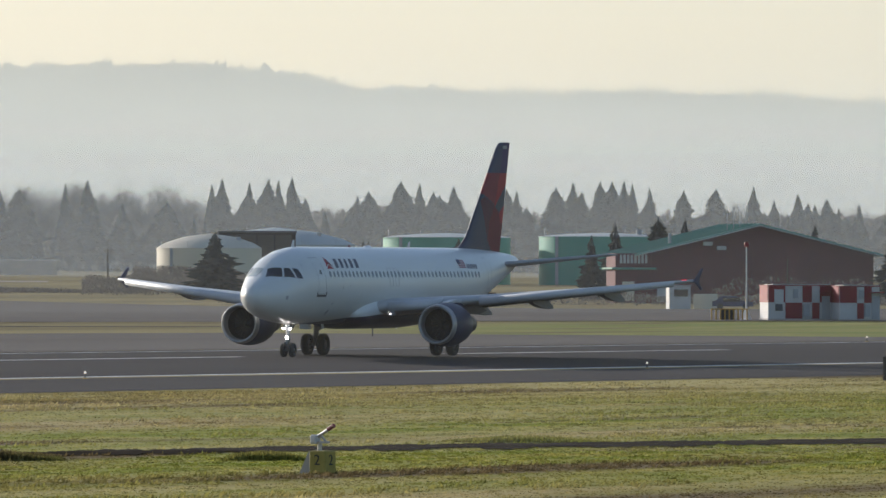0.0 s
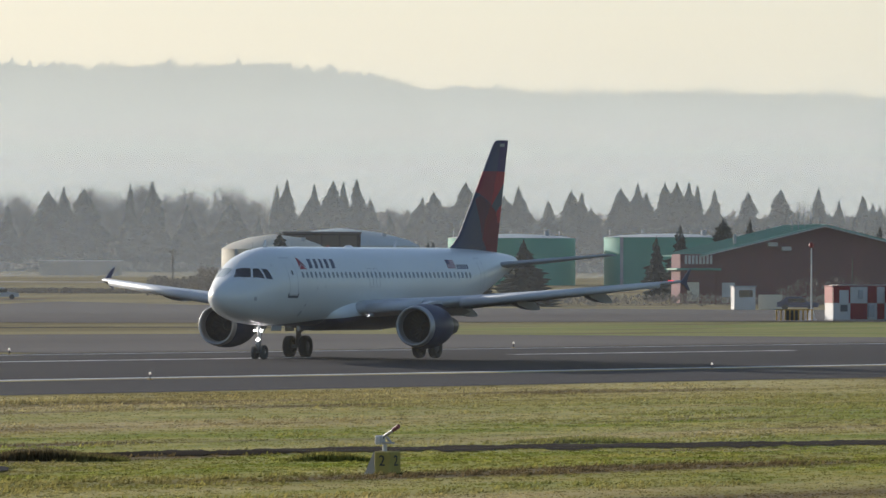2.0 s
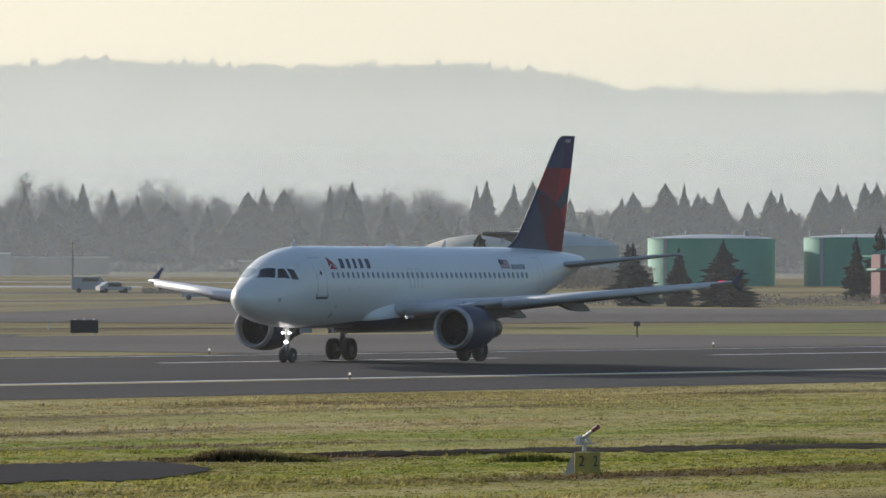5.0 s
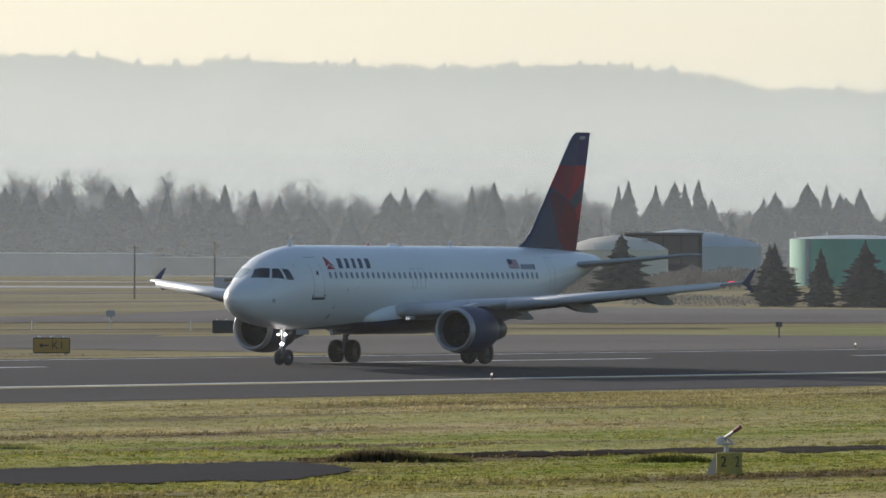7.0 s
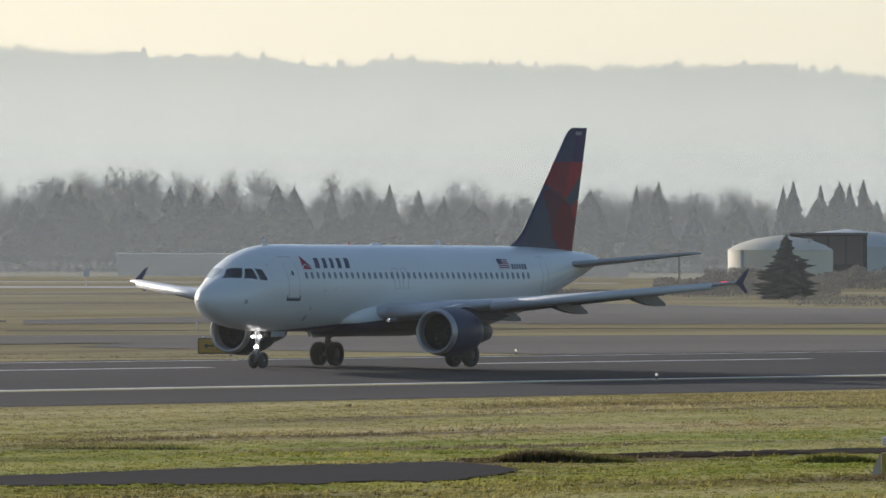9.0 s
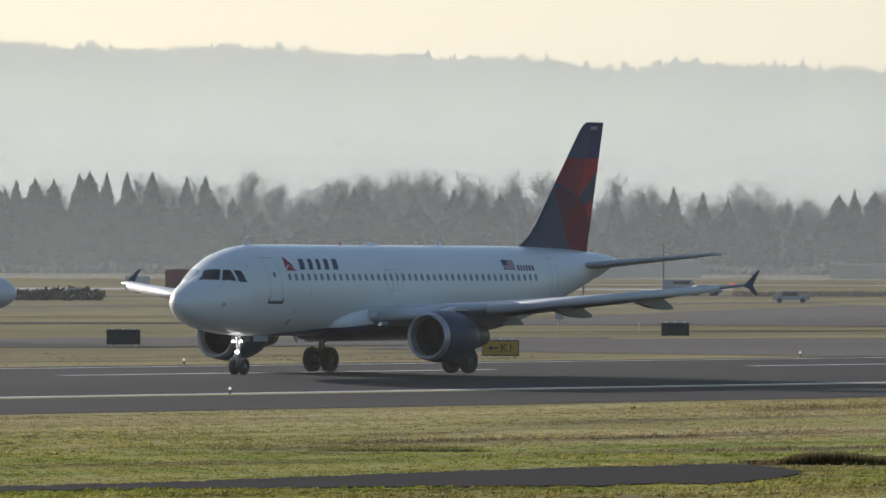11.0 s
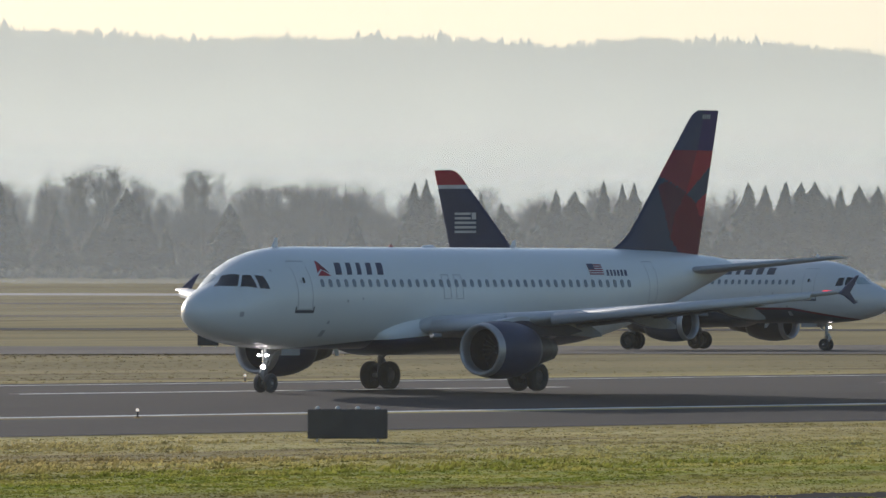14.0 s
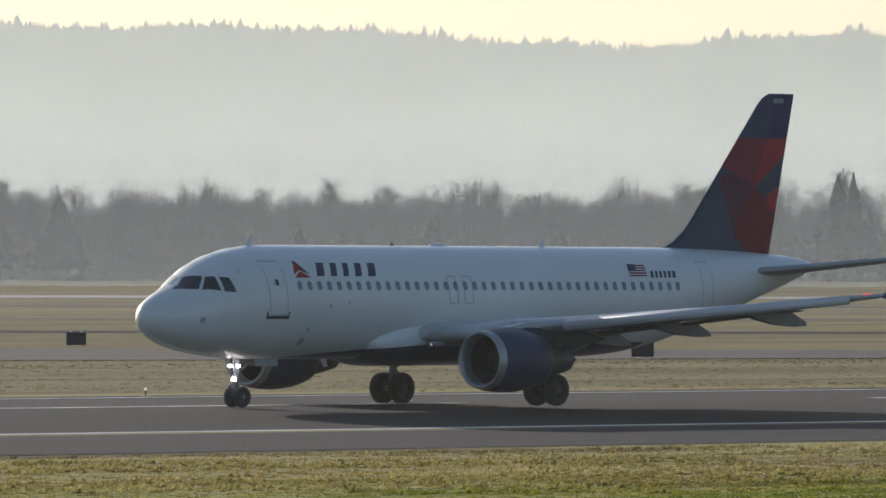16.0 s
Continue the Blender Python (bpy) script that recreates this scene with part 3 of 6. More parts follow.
FOIL = [(0.0, 0.0), (0.015, 0.22), (0.06, 0.40), (0.15, 0.52), (0.3, 0.56), (0.5, 0.48), (0.7, 0.31), (0.87, 0.13), (1.0, 0.02), (0.87, -0.10), (0.65, -0.27), (0.4, -0.43), (0.2, -0.44), (0.08, -0.33), (0.02, -0.18)]


def foil_loft(sections, upright=False):
    """sections: (span position, leading edge x, trailing edge x, height, thickness)."""
    bm = bmesh.new()
    rings = []
    for s, le, te, h, th in sections:
        ring = []
        for u, v in FOIL:
            x, o = le + (te - le) * u, v * th
            ring.append(bm.verts.new((x, o, s) if upright else (x, s, h + o)))
        rings.append(ring)
    n = len(FOIL)
    for a, b in zip(rings, rings[1:]):
        for k in range(n):
            bm.faces.new((a[k], a[(k + 1) % n], b[(k + 1) % n], b[k]))
    bm.faces.new(rings[0]), bm.faces.new(rings[-1])
    bmesh.ops.recalc_face_normals(bm, faces=bm.faces)
    return bm


SLAT = ((0.50, 0.12), (0.22, 0.10), (0.05, 0.0), (0.0, -0.14), (0.06, -0.28), (0.20, -0.36), (0.16, -0.20), (0.24, -0.04), (0.50, 0.08))


def slat_loft(inner, outer):
    """A drooped leading edge slat between two ends (span position, x, height, size)."""
    bm = bmesh.new()
    rings = [[bm.verts.new((x + u * k, y, z + v * k)) for u, v in SLAT] for y, x, z, k in (inner, outer)]
    n = len(SLAT)
    for k in range(n):
        bm.faces.new((rings[0][k], rings[0][(k + 1) % n], rings[1][(k + 1) % n], rings[1][k]))
    bm.faces.new(rings[0]), bm.faces.new(rings[1])
    bmesh.ops.recalc_face_normals(bm, faces=bm.faces)
    return bm


def plate(points, thick, axis="y"):
    """A thin plate from an outline in x-z (axis y) or x-y (axis z)."""
    bm = bmesh.new()
    lo, hi = [], []
    for p in points:
        a, b = (Vector((p[0], p[1] - thick / 2, p[2])), Vector((p[0], p[1] + thick / 2, p[2]))) if axis == "y" else (Vector((p[0], p[1], p[2] - thick / 2)), Vector((p[0], p[1], p[2] + thick / 2)))
        lo.append(bm.verts.new(a)), hi.append(bm.verts.new(b))
    bm.faces.new(lo), bm.faces.new(list(reversed(hi)))
    n = len(lo)
    for k in range(n):
        bm.faces.new((lo[k], hi[k], hi[(k + 1) % n], lo[(k + 1) % n]))
    bmesh.ops.recalc_face_normals(bm, faces=bm.faces)
    return bm


def decal(corners, side, off=0.014, nx=6, nz=4):
    """A thin skin-following panel from four (x, z) corners: lower fore, lower aft, upper aft, upper fore."""
    bm = bmesh.new()
    (a, b, c, d) = corners
    grid = []
    for j in range(nz + 1):
        v = j / nz
        row = []
        for i in range(nx + 1):
            u = i / nx
            x = (a[0] * (1 - u) + b[0] * u) * (1 - v) + (d[0] * (1 - u) + c[0] * u) * v
            z = (a[1] * (1 - u) + b[1] * u) * (1 - v) + (d[1] * (1 - u) + c[1] * u) * v
            row.append(bm.verts.new(skin_z(x, z, side, off)))
        grid.append(row)
    for j in range(nz):
        for i in range(nx):
            q = [grid[j][i], grid[j][i + 1], grid[j + 1][i + 1], grid[j + 1][i]]
            try:
                bm.faces.new(q)
            except ValueError:
                pass
    bmesh.ops.remove_doubles(bm, verts=bm.verts, dist=1e-5)
    bmesh.ops.recalc_face_normals(bm, faces=bm.faces)
    if bm.faces and sum(f.normal.y for f in bm.faces) * side < 0:
        bmesh.ops.reverse_faces(bm, faces=bm.faces)
    r = bmesh.ops.solidify(bm, geom=bm.faces[:], thickness=0.01)
    return bm


def angle_pane(corners, side, off=0.012, n=5):
    """A glazing pane from four (x, angle) corners."""
    bm = bmesh.new()
    a, b, c, d = corners
    grid = []
    for j in range(n + 1):
        v = j / n
        row = []
        for i in range(n + 1):
            u = i / n
            x = (a[0] * (1 - u) + b[0] * u) * (1 - v) + (d[0] * (1 - u) + c[0] * u) * v
            g = (a[1] * (1 - u) + b[1] * u) * (1 - v) + (d[1] * (1 - u) + c[1] * u) * v
            row.append(bm.verts.new(skin(x, g, side, off)))
        grid.append(row)
    for j in range(n):
        for i in range(n):
            bm.faces.new((grid[j][i], grid[j][i + 1], grid[j + 1][i + 1], grid[j + 1][i]))
    bmesh.ops.recalc_face_normals(bm, faces=bm.faces)
    return bm


def outline_band(x0, x1, z0, z1, side, w=0.045):
    """A door's seam: four narrow skin-following strips in one mesh."""
    bm = bmesh.new()
    for c in (((x0, z0), (x1, z0), (x1, z0 + w), (x0, z0 + w)), ((x0, z1 - w), (x1, z1 - w), (x1, z1), (x0, z1)), ((x0, z0), (x0 + w, z0), (x0 + w, z1), (x0, z1)), ((x1 - w, z0), (x1, z0), (x1, z1), (x1 - w, z1))):
        d = decal(c, side, 0.008, 3, 6)
        me = bpy.data.meshes.new("seam")
        d.to_mesh(me)
        d.free()
        bm.from_mesh(me)
        bpy.data.meshes.remove(me)
    return bm


def wheel(parent, c, r, w, name="wheel"):
    wh = part(name, lathe([(-w * 0.30, 0.05), (-w * 0.30, r * 0.42), (-w * 0.12, r * 0.50), (w * 0.12, r * 0.50), (w * 0.30, r * 0.42), (w * 0.30, 0.05)], (0, 0, 0), "Y", 20, True), M["hub"], parent, "dusty dark wheel hub", True)
    wh.location = c
    part("tyre", lathe([(-w * 0.33, r * 0.5), (-w * 0.48, r * 0.62), (-w * 0.5, r * 0.80), (-w * 0.42, r * 0.94), (-w * 0.2, r), (w * 0.2, r), (w * 0.42, r * 0.94), (w * 0.5, r * 0.80), (w * 0.48, r * 0.62), (w * 0.33, r * 0.5)], (0, 0, 0), "Y", 32), M["tyre"], wh, "black rubber tyre", True)
    return wh


def engine(parent, side, cowl, lip):
    y, z = side * 5.75, 1.72
    o = (0, y, z)
    e = part("engine", lathe([(11.92, 1.05), (12.2, 1.12), (12.8, 1.18), (13.4, 1.18), (14.1, 1.10), (14.6, 0.98), (14.85, 0.90), (14.85, 0.84), (14.3, 0.84)], o, "X", 40), cowl, parent, "dark blue jet engine cowling", True)
    part("intake_lip", lathe([(12.25, 0.86), (11.92, 0.87), (11.78, 0.92), (11.72, 0.99), (11.78, 1.04), (11.92, 1.065), (12.06, 1.095)], o, "X", 40), lip, e, "bright metal intake lip", True)
    part("intake_duct", lathe([(12.2, 0.865), (12.8, 0.86), (13.2, 0.86)], o, "X", 40), M["black"], e, "dark intake lining", True)
    bm = bmesh.new()
    add_lathe(bm, [(13.2, 0.9), (13.2, 0.02)], o, "X", 36)
    part("fan_disc", bm, M["dark"], e, "dark fan face")
    blade = None
    for k in range(24):
        m = Matrix.Translation(o) @ Matrix.Rotation(2 * math.pi * k / 24, 4, "X") @ Matrix.Translation((13.1, 0, 0.56)) @ Matrix.Rotation(0.6, 4, "Z")
        if blade is None:
            ob = part("fan_blade", box((0, 0, 0), (0.12, 0.02, 0.6)), M["dark"], e)
            blade = ob.data
        else:
            ob = new("fan_blade", blade)
            ob.parent = e
        ob.matrix_basis = m
    part("spinner", lathe([(12.75, 0.01), (12.85, 0.11), (13.0, 0.2), (13.2, 0.27)], o, "X", 20), M["dark"], e, "dark spinner cone", True)
    part("core_nozzle", lathe([(14.3, 0.72), (15.2, 0.68), (15.9, 0.56), (16.5, 0.44), (16.5, 0.38), (16.0, 0.38)], o, "X", 28), M["dark"], e, "dark exhaust nozzle", True)
    part("exhaust_plug", lathe([(16.0, 0.36), (16.6, 0.26), (17.1, 0.04)], o, "X", 20), M["dark"], e, "", True)
    part("pylon", plate([(13.0, y, 2.86), (14.2, y, 3.02), (17.6, y, 2.72), (18.6, y, 2.45), (17.4, y, 2.25), (15.2, y, 2.3), (13.4, y, 2.75)], 0.36), cowl, e, "engine pylon")
    part("pylon_cap", plate([(12.9, y, 2.90), (14.2, y, 3.06), (16.6, y, 2.98), (16.6, y, 2.84), (14.2, y, 2.90), (13.1, y, 2.78)], 0.42), M["wing"], e, "pale fairing on top of the pylon")
    part("cowl_strake", plate([(13.0, y - side * 0.9, z + 0.78), (13.9, y - side * 0.9, z + 0.78), (13.9, y - side * 1.05, z + 1.0)], 0.02), cowl, e)


def airliner(name, label, scheme):
    plane = empty(name, Matrix(), label, "airplane")
    S = scheme
    part("fuselage", body_mesh(), S["skins"], plane, S["body_label"], True)
    # wing root fairing
    bm = bmesh.new()
    prof = [(10.7, -0.30, 0.05), (11.0, -0.05, 0.30), (11.4, 0.09, 0.58), (11.9, 0.18, 0.82), (12.5, 0.25, 1.00), (13.2, 0.31, 1.10), (14.2, 0.35, 1.12), (16, 0.38, 1.05), (18, 0.40, 0.85), (20.0, 0.36, 0.6), (21.6, 0.25, 0.35), (22.6, 0.03, 0.05)]
    rings = []
    for x, g, h in prof:
        ring = []
        for k in range(36):
            a = 2 * math.pi * k / 36
            up = 0.8 * (h if math.sin(a) > 0 else min(h, 0.72))
            ring.append(bm.verts.new((x, (1.72 + g) * math.copysign(abs(math.cos(a)) ** 0.75, math.cos(a)), 2.30 + (0.26 + up) * math.copysign(abs(math.sin(a)) ** 0.85, math.sin(a)))))
        rings.append(ring)
    for a, b in zip(rings, rings[1:]):
        for k in range(36):
            bm.faces.new((a[k], a[(k + 1) % 36], b[(k + 1) % 36], b[k]))
    bm.faces.new(rings[0]), bm.faces.new(rings[-1])
    bmesh.ops.recalc_face_normals(bm, faces=bm.faces)
    part("belly_fairing", bm, S["skins"][0], plane, "", True)
    for side in (-1, 1):
        s = side
        wing = part("wing", foil_loft([(s * 1.2, 12.3, 19.6, 2.50, 0.95), (s * 2.4, 13.0, 19.5, 2.62, 0.9), (s * 6.4, 15.1, 19.5, 3.00, 0.56), (s * 11.5, 17.75, 20.8, 3.50, 0.34), (s * 15.5, 19.85, 21.75, 3.92, 0.22), (s * 16.9, 20.6, 22.05, 4.08, 0.15)]), M["wing"], plane, "pale grey swept wing", True)
        # flaps and slats stand a little open along the edges
        part("slat", slat_loft((s * 6.9, 15.02, 3.10, 1.15), (s * 16.2, 19.98, 4.02, 0.7)), M["slat"], wing, "bare metal leading edge slat", True)
        part("slat", slat_loft((s * 2.5, 12.70, 2.78, 1.3), (s * 5.0, 14.02, 2.98, 1.25)), M["slat"], wing, "bare metal leading edge slat", True)
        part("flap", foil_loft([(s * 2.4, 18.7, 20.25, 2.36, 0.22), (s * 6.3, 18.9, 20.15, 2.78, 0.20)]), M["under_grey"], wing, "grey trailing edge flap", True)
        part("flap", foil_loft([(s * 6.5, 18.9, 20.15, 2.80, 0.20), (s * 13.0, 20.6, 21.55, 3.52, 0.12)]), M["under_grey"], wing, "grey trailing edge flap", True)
        for fy in (5.2, 8.6, 12.4):
            k = 2.50 + (fy - 2) * 0.104
            x0 = 19.5 + max(0, fy - 6.4) * 0.235 - 2.3
            z0 = k - 0.06
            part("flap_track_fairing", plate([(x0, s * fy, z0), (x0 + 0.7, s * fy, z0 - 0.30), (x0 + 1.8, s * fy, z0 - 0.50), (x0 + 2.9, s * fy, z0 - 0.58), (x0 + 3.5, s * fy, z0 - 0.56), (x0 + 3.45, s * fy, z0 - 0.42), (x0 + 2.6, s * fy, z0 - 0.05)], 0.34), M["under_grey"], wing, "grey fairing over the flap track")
        part("wingtip_fence", plate([(20.95, s * 16.98, 4.03), (21.9, s * 16.98, 4.60), (22.22, s * 16.98, 4.75), (22.36, s * 16.98, 4.77), (21.72, s * 16.98, 4.06), (22.2, s * 16.98, 3.64), (22.06, s * 16.98, 3.60), (21.4, s * 16.98, 3.92)], 0.06), S["fence"], wing, "upright fence at the wing's tip")
        part("tip_lamp", box((20.75, s * 16.55, 4.09), (0.30, 0.32, 0.12), bevel=0.03), M["beacon"] if s < 0 else M["edge_lamp"], wing, "small navigation lamp")
        engine(plane, s, S["cowl"], M["metal"])
        part("stabilizer", foil_loft([(s * 0.5, 32.7, 36.4, 4.90, 0.36), (s * 1.1, 33.05, 36.45, 4.96, 0.34), (s * 6.2, 35.95, 37.45, 5.50, 0.14)]), M["grey"], plane, "pale grey tailplane", True)
        # cabin windows, one mesh shared
        share = None
        for i in range(S["windows"][1]):
            x = S["windows"][0] + 0.530 * i
            if any(abs(x - d) < 0.2 for d in S.get("no_window", ())):
                continue
            p0 = skin_z(x, 4.40, s, 0.004)
            if share is None:
                bm = bmesh.new()
                vs = []
                for k in range(12):
                    a = 2 * math.pi * k / 12
                    vs.append(bm.verts.new((0.115 * math.copysign(abs(math.cos(a)) ** 0.7, math.cos(a)), 0, 0.17 * math.copysign(abs(math.sin(a)) ** 0.7, math.sin(a)))))
                f = bm.faces.new(vs)
                r = bmesh.ops.extrude_face_region(bm, geom=[f])
                for v in r["geom"]:
                    if isinstance(v, bmesh.types.BMVert):
                        v.co.y += s * 0.012
                bmesh.ops.recalc_face_normals(bm, faces=bm.faces)
                ob = part("cabin_window", bm, S["window_glass"], plane)
                share = ob.data
            else:
                ob = new("cabin_window", share)
                ob.parent = plane
            tilt = math.atan2(4.40 - body_at(x)[0], body_at(x)[2])
            ob.matrix_basis = Matrix.Translation(p0) @ Matrix.Rotation(s * tilt, 4, "X")
        # flight deck glazing
        # starboard pane takes the pale glass that has the sky's reflection painted in
        part("windscreen", angle_pane([(1.30, 75), (1.97, 45.5), (2.38, 60), (2.03, 86)], s), M["glass"] if s < 0 else M["pale_glass"], plane, "flight deck windscreen pane")
        part("windscreen", angle_pane([(2.05, 41.5), (2.67, 25.5), (2.70, 48.5), (2.44, 56.5)], s), M["glass"], plane, "dark flight deck side pane")
        part("windscreen", angle_pane([(2.79, 23), (3.26, 18), (3.17, 38.5), (2.81, 45)], s), M["glass"], plane, "dark flight deck side pane")
        part("door", outline_band(4.74, 5.66, 3.34, 5.29, s, 0.03), M["seam"], plane, "door seam in the fuselage side")
        part("door", outline_band(29.15, 29.85, 3.60, 5.33, s, 0.03), M["seam"], plane, "door seam in the fuselage side")
        for x in (14.42, 15.26):
            part("overwing_exit", outline_band(x, x + 0.50, 3.75, 4.76, s, 0.03), M["seam"], plane, "overwing exit seam")
        part("door_sill", decal([(4.60, 3.20), (5.76, 3.20), (5.76, 3.32), (4.60, 3.32)], s), M["slate"], plane, "dark door sill")
        for x in (4.60, 5.70):
            part("sill_end", decal([(x, 3.32), (x + 0.07, 3.32), (x + 0.07, 3.46), (x, 3.46)], s, 0.016, 2, 2), M["slate"], plane)
        part("door_window", decal([(5.14, 4.40), (5.28, 4.40), (5.28, 4.62), (5.14, 4.62)], s, 0.012, 2, 2), M["glass"], plane, "small dark door window")
        for x, z, w in ((1.72, 3.06, 0.2), (7.88, 3.62, 0.11), (8.90, 3.74, 0.09), (6.87, 2.76, 0.13), (6.75, 2.25, 0.26), (3.6, 4.85, 0.08), (5.0, 4.42, 0.10)):
            part("access_panel", decal([(x, z), (x + w, z), (x + w, z + w), (x, z + w)], s, 0.006, 2, 2), M["seam"], plane)
        S["titles"](plane, s)
        # main gear
        leg = part("main_gear", tube((17.71, s * 3.795, 0.55), (17.6, s * 3.6, 2.6), 0.13, 0.16, 14), M["steel"], plane, "steel main landing gear leg", True)
        part("axle", tube((17.71, s * 3.25, 0.585), (17.71, s * 4.34, 0.585), 0.09), M["steel"], leg)
        part("side_stay", tube((17.66, s * 3.7, 1.3), (17.6, s * 2.3, 2.2), 0.07), M["steel"], leg)
        part("torque_link", plate([(17.85, s * 3.8, 0.6), (18.2, s * 3.78, 0.95), (17.8, s * 3.74, 1.35)], 0.14), M["steel"], leg)
        part("gear_door", box((17.55, s * 4.2, 1.95), (1.1, 0.05, 1.1), bevel=0.02), M["grey"], leg, "grey landing gear door")
        for dy in (-0.465, 0.465):
            wheel(leg, (17.71, s * (3.795 + dy), 0.585), 0.585, 0.43)
        # lamps in the wing's root, in hoods added to hide them from wider angles
        hood = part("lamp_hood", lathe([(12.5, 0.10), (13.1, 0.10)], (0, s * 2.75, 2.28), "X", 14), M["grey"], plane, "added hood that hides the root lamp from wider angles")
        part("landing_lamp", lathe([(13.0, 0.075), (13.02, 0.075)], (0, s * 2.75, 2.28), "X", 14, True), M["lamp"] if S["lit"] else M["pale_glass"], hood, "landing lamp under the wing's root")
    # fin and rudder
    fin = part("fin", fin_mesh(S["fin_paint"]), S["fin_skins"], plane, S["fin_label"], True)
    part("fin_tip", box((35.84, 0, 11.765), (1.46, 0.10, 0.05), bevel=0.02), S["fin_skins"][0], fin)
    if S["lit"]:
        for k in range(4):
            for s in (-1, 1):
                x = 35.26 + 0.15 * k
                part("number_bar", plate([(x, s * 0.135, 11.42), (x + 0.09, s * 0.135, 11.42), (x + 0.11, s * 0.135, 11.60), (x + 0.02, s * 0.135, 11.60)], 0.02), M["grey"], fin, "small pale number bar")
    # nose gear
    leg = part("nose_gear", tube((5.07, 0, 0.40), (5.0, 0, 2.2), 0.10, 0.12, 14), M["steel"], plane, "steel nose landing gear leg", True)
    part("axle", tube((5.07, -0.36, 0.385), (5.07, 0.36, 0.385), 0.06), M["steel"], leg)
    part("drag_stay", tube((5.02, 0, 1.2), (6.2, 0, 1.9), 0.05), M["steel"], leg)
    part("torque_link", plate([(4.9, 0, 0.5), (4.65, 0, 0.8), (4.93, 0, 1.1)], 0.1), M["steel"], leg)
    for dy in (-0.25, 0.25):
        wheel(leg, (5.07, dy, 0.385), 0.385, 0.22)
        part("gear_door", box((6.1, dy * 1.9, 1.62), (1.2, 0.03, 0.26), bevel=0.01), M["grey"], leg, "nose gear door")
    for dy, z, r in ((-0.20, 1.50, 0.060), (0.20, 1.50, 0.060), (0.0, 1.02, 0.095)):
        part("taxi_lamp", lathe([(-0.05, r * 0.6), (0.0, r), (0.10, r * 0.8), (0.16, 0.02)], (4.86, dy, z), "X", 14, True), M["lamp"] if S["lit"] or dy < 0 else M["pale_glass"], leg, "bright taxi lamp on the gear leg")
    # small fittings on the roof
    for x, h in ((5.6, 0.36), (21.75, 0.32)):
        part("blade_antenna", plate([(x - 0.18, 0, 5.84), (x + 0.2, 0, 5.84), (x + 0.24, 0, 5.86 + h), (x + 0.1, 0, 5.86 + h)], 0.03), M["white"], plane)
    part("roof_beacon", lathe([(5.84, 0.09), (5.92, 0.08), (5.98, 0.03)], (13.4, 0, 0), "Z", 12, True), M["shed_red"], plane, "small red beacon on the roof")
    part("roof_dome", lathe([(0, 0.02), (0.2, 0.12), (0.8, 0.14), (1.1, 0.02)], (15.4, 0, 5.83), "X", 12), M["white"], plane, "", True)
    for x in (9.5, 19.8):
        part("belly_antenna", plate([(x, 0, 1.76), (x + 0.35, 0, 1.76), (x + 0.4, 0, 1.45), (x + 0.22, 0, 1.45)], 0.03), M["white"], plane)
    return plane


def fin_mesh(paint):
    bm = bmesh.new()
    zs = [5.35 + 0.08 * i for i in range(int((11.76 - 5.35) / 0.08) + 1)]
    le = [(5.3, 28.0), (5.8, 28.75), (6.1, 29.45), (6.5, 30.05), (6.9, 30.45), (11.35, 34.42), (11.6, 34.7), (11.77, 35.05)]
    te = [(5.3, 35.05), (11.77, 36.62)]
    n = 48
    sides = {}
    for s in (-1, 1):
        grid = []
        for z in zs:
            a, b = lerp_table(z, le), lerp_table(z, te)
            th = 0.30 - 0.19 * (z - 5.35) / 6.4
            row = []
            for i in range(n + 1):
                u = i / n
                t = th * (2.6 * math.sqrt(u) * (1 - u) + 0.04) if u < 1 else 0.0
                row.append(bm.verts.new((a + (b - a) * u, s * t * 0.75, z)))
            grid.append(row)
        sides[s] = grid
        for j in range(len(zs) - 1):
            for i in range(n):
                f = bm.faces.new((grid[j][i], grid[j][i + 1], grid[j + 1][i + 1], grid[j + 1][i]))
                c = f.calc_center_median()
                f.material_index = paint(c.x, c.z)
    bmesh.ops.remove_doubles(bm, verts=bm.verts, dist=0.0008)
    bmesh.ops.recalc_face_normals(bm, faces=bm.faces)
    return bm


def side_of(ax, az, bx, bz, x, z):
    return (bx - ax) * (z - az) - (bz - az) * (x - ax)


FIN_FIELDS = (  # slot, outline in x-z
    (3, ((33.0, 10.05), (34.93, 10.06), (35.55, 12.0), (33.5, 12.0))),
    (5, ((34.93, 10.06), (37.0, 10.07), (37.2, 12.0), (35.55, 12.0))),
    (4, ((33.0, 10.05), (34.93, 10.06), (34.05, 8.28), (32.2, 8.95))),
    (1, ((34.93, 10.06), (37.0, 10.07), (35.75, 9.25), (34.16, 8.22), (34.05, 8.28))),
    (1, ((34.86, 7.83), (35.9, 8.35), (35.9, 7.35), (35.2, 7.25))),
    (6, ((32.0, 8.5), (32.6, 8.75), (34.0, 8.28), (33.18, 7.33), (32.85, 6.3), (32.6, 6.9))),
    (2, ((34.0, 8.25), (34.85, 7.83), (35.2, 7.25), (36.0, 7.3), (35.9, 5.2), (34.2, 5.3), (33.18, 6.0), (32.85, 6.3), (33.18, 7.33))))


def big_fin(x, z):
    """Dark blue fin with folded red wedges."""
    for slot, outline in FIN_FIELDS:
        if inside(list(outline), x, z):
            return slot
    return 0


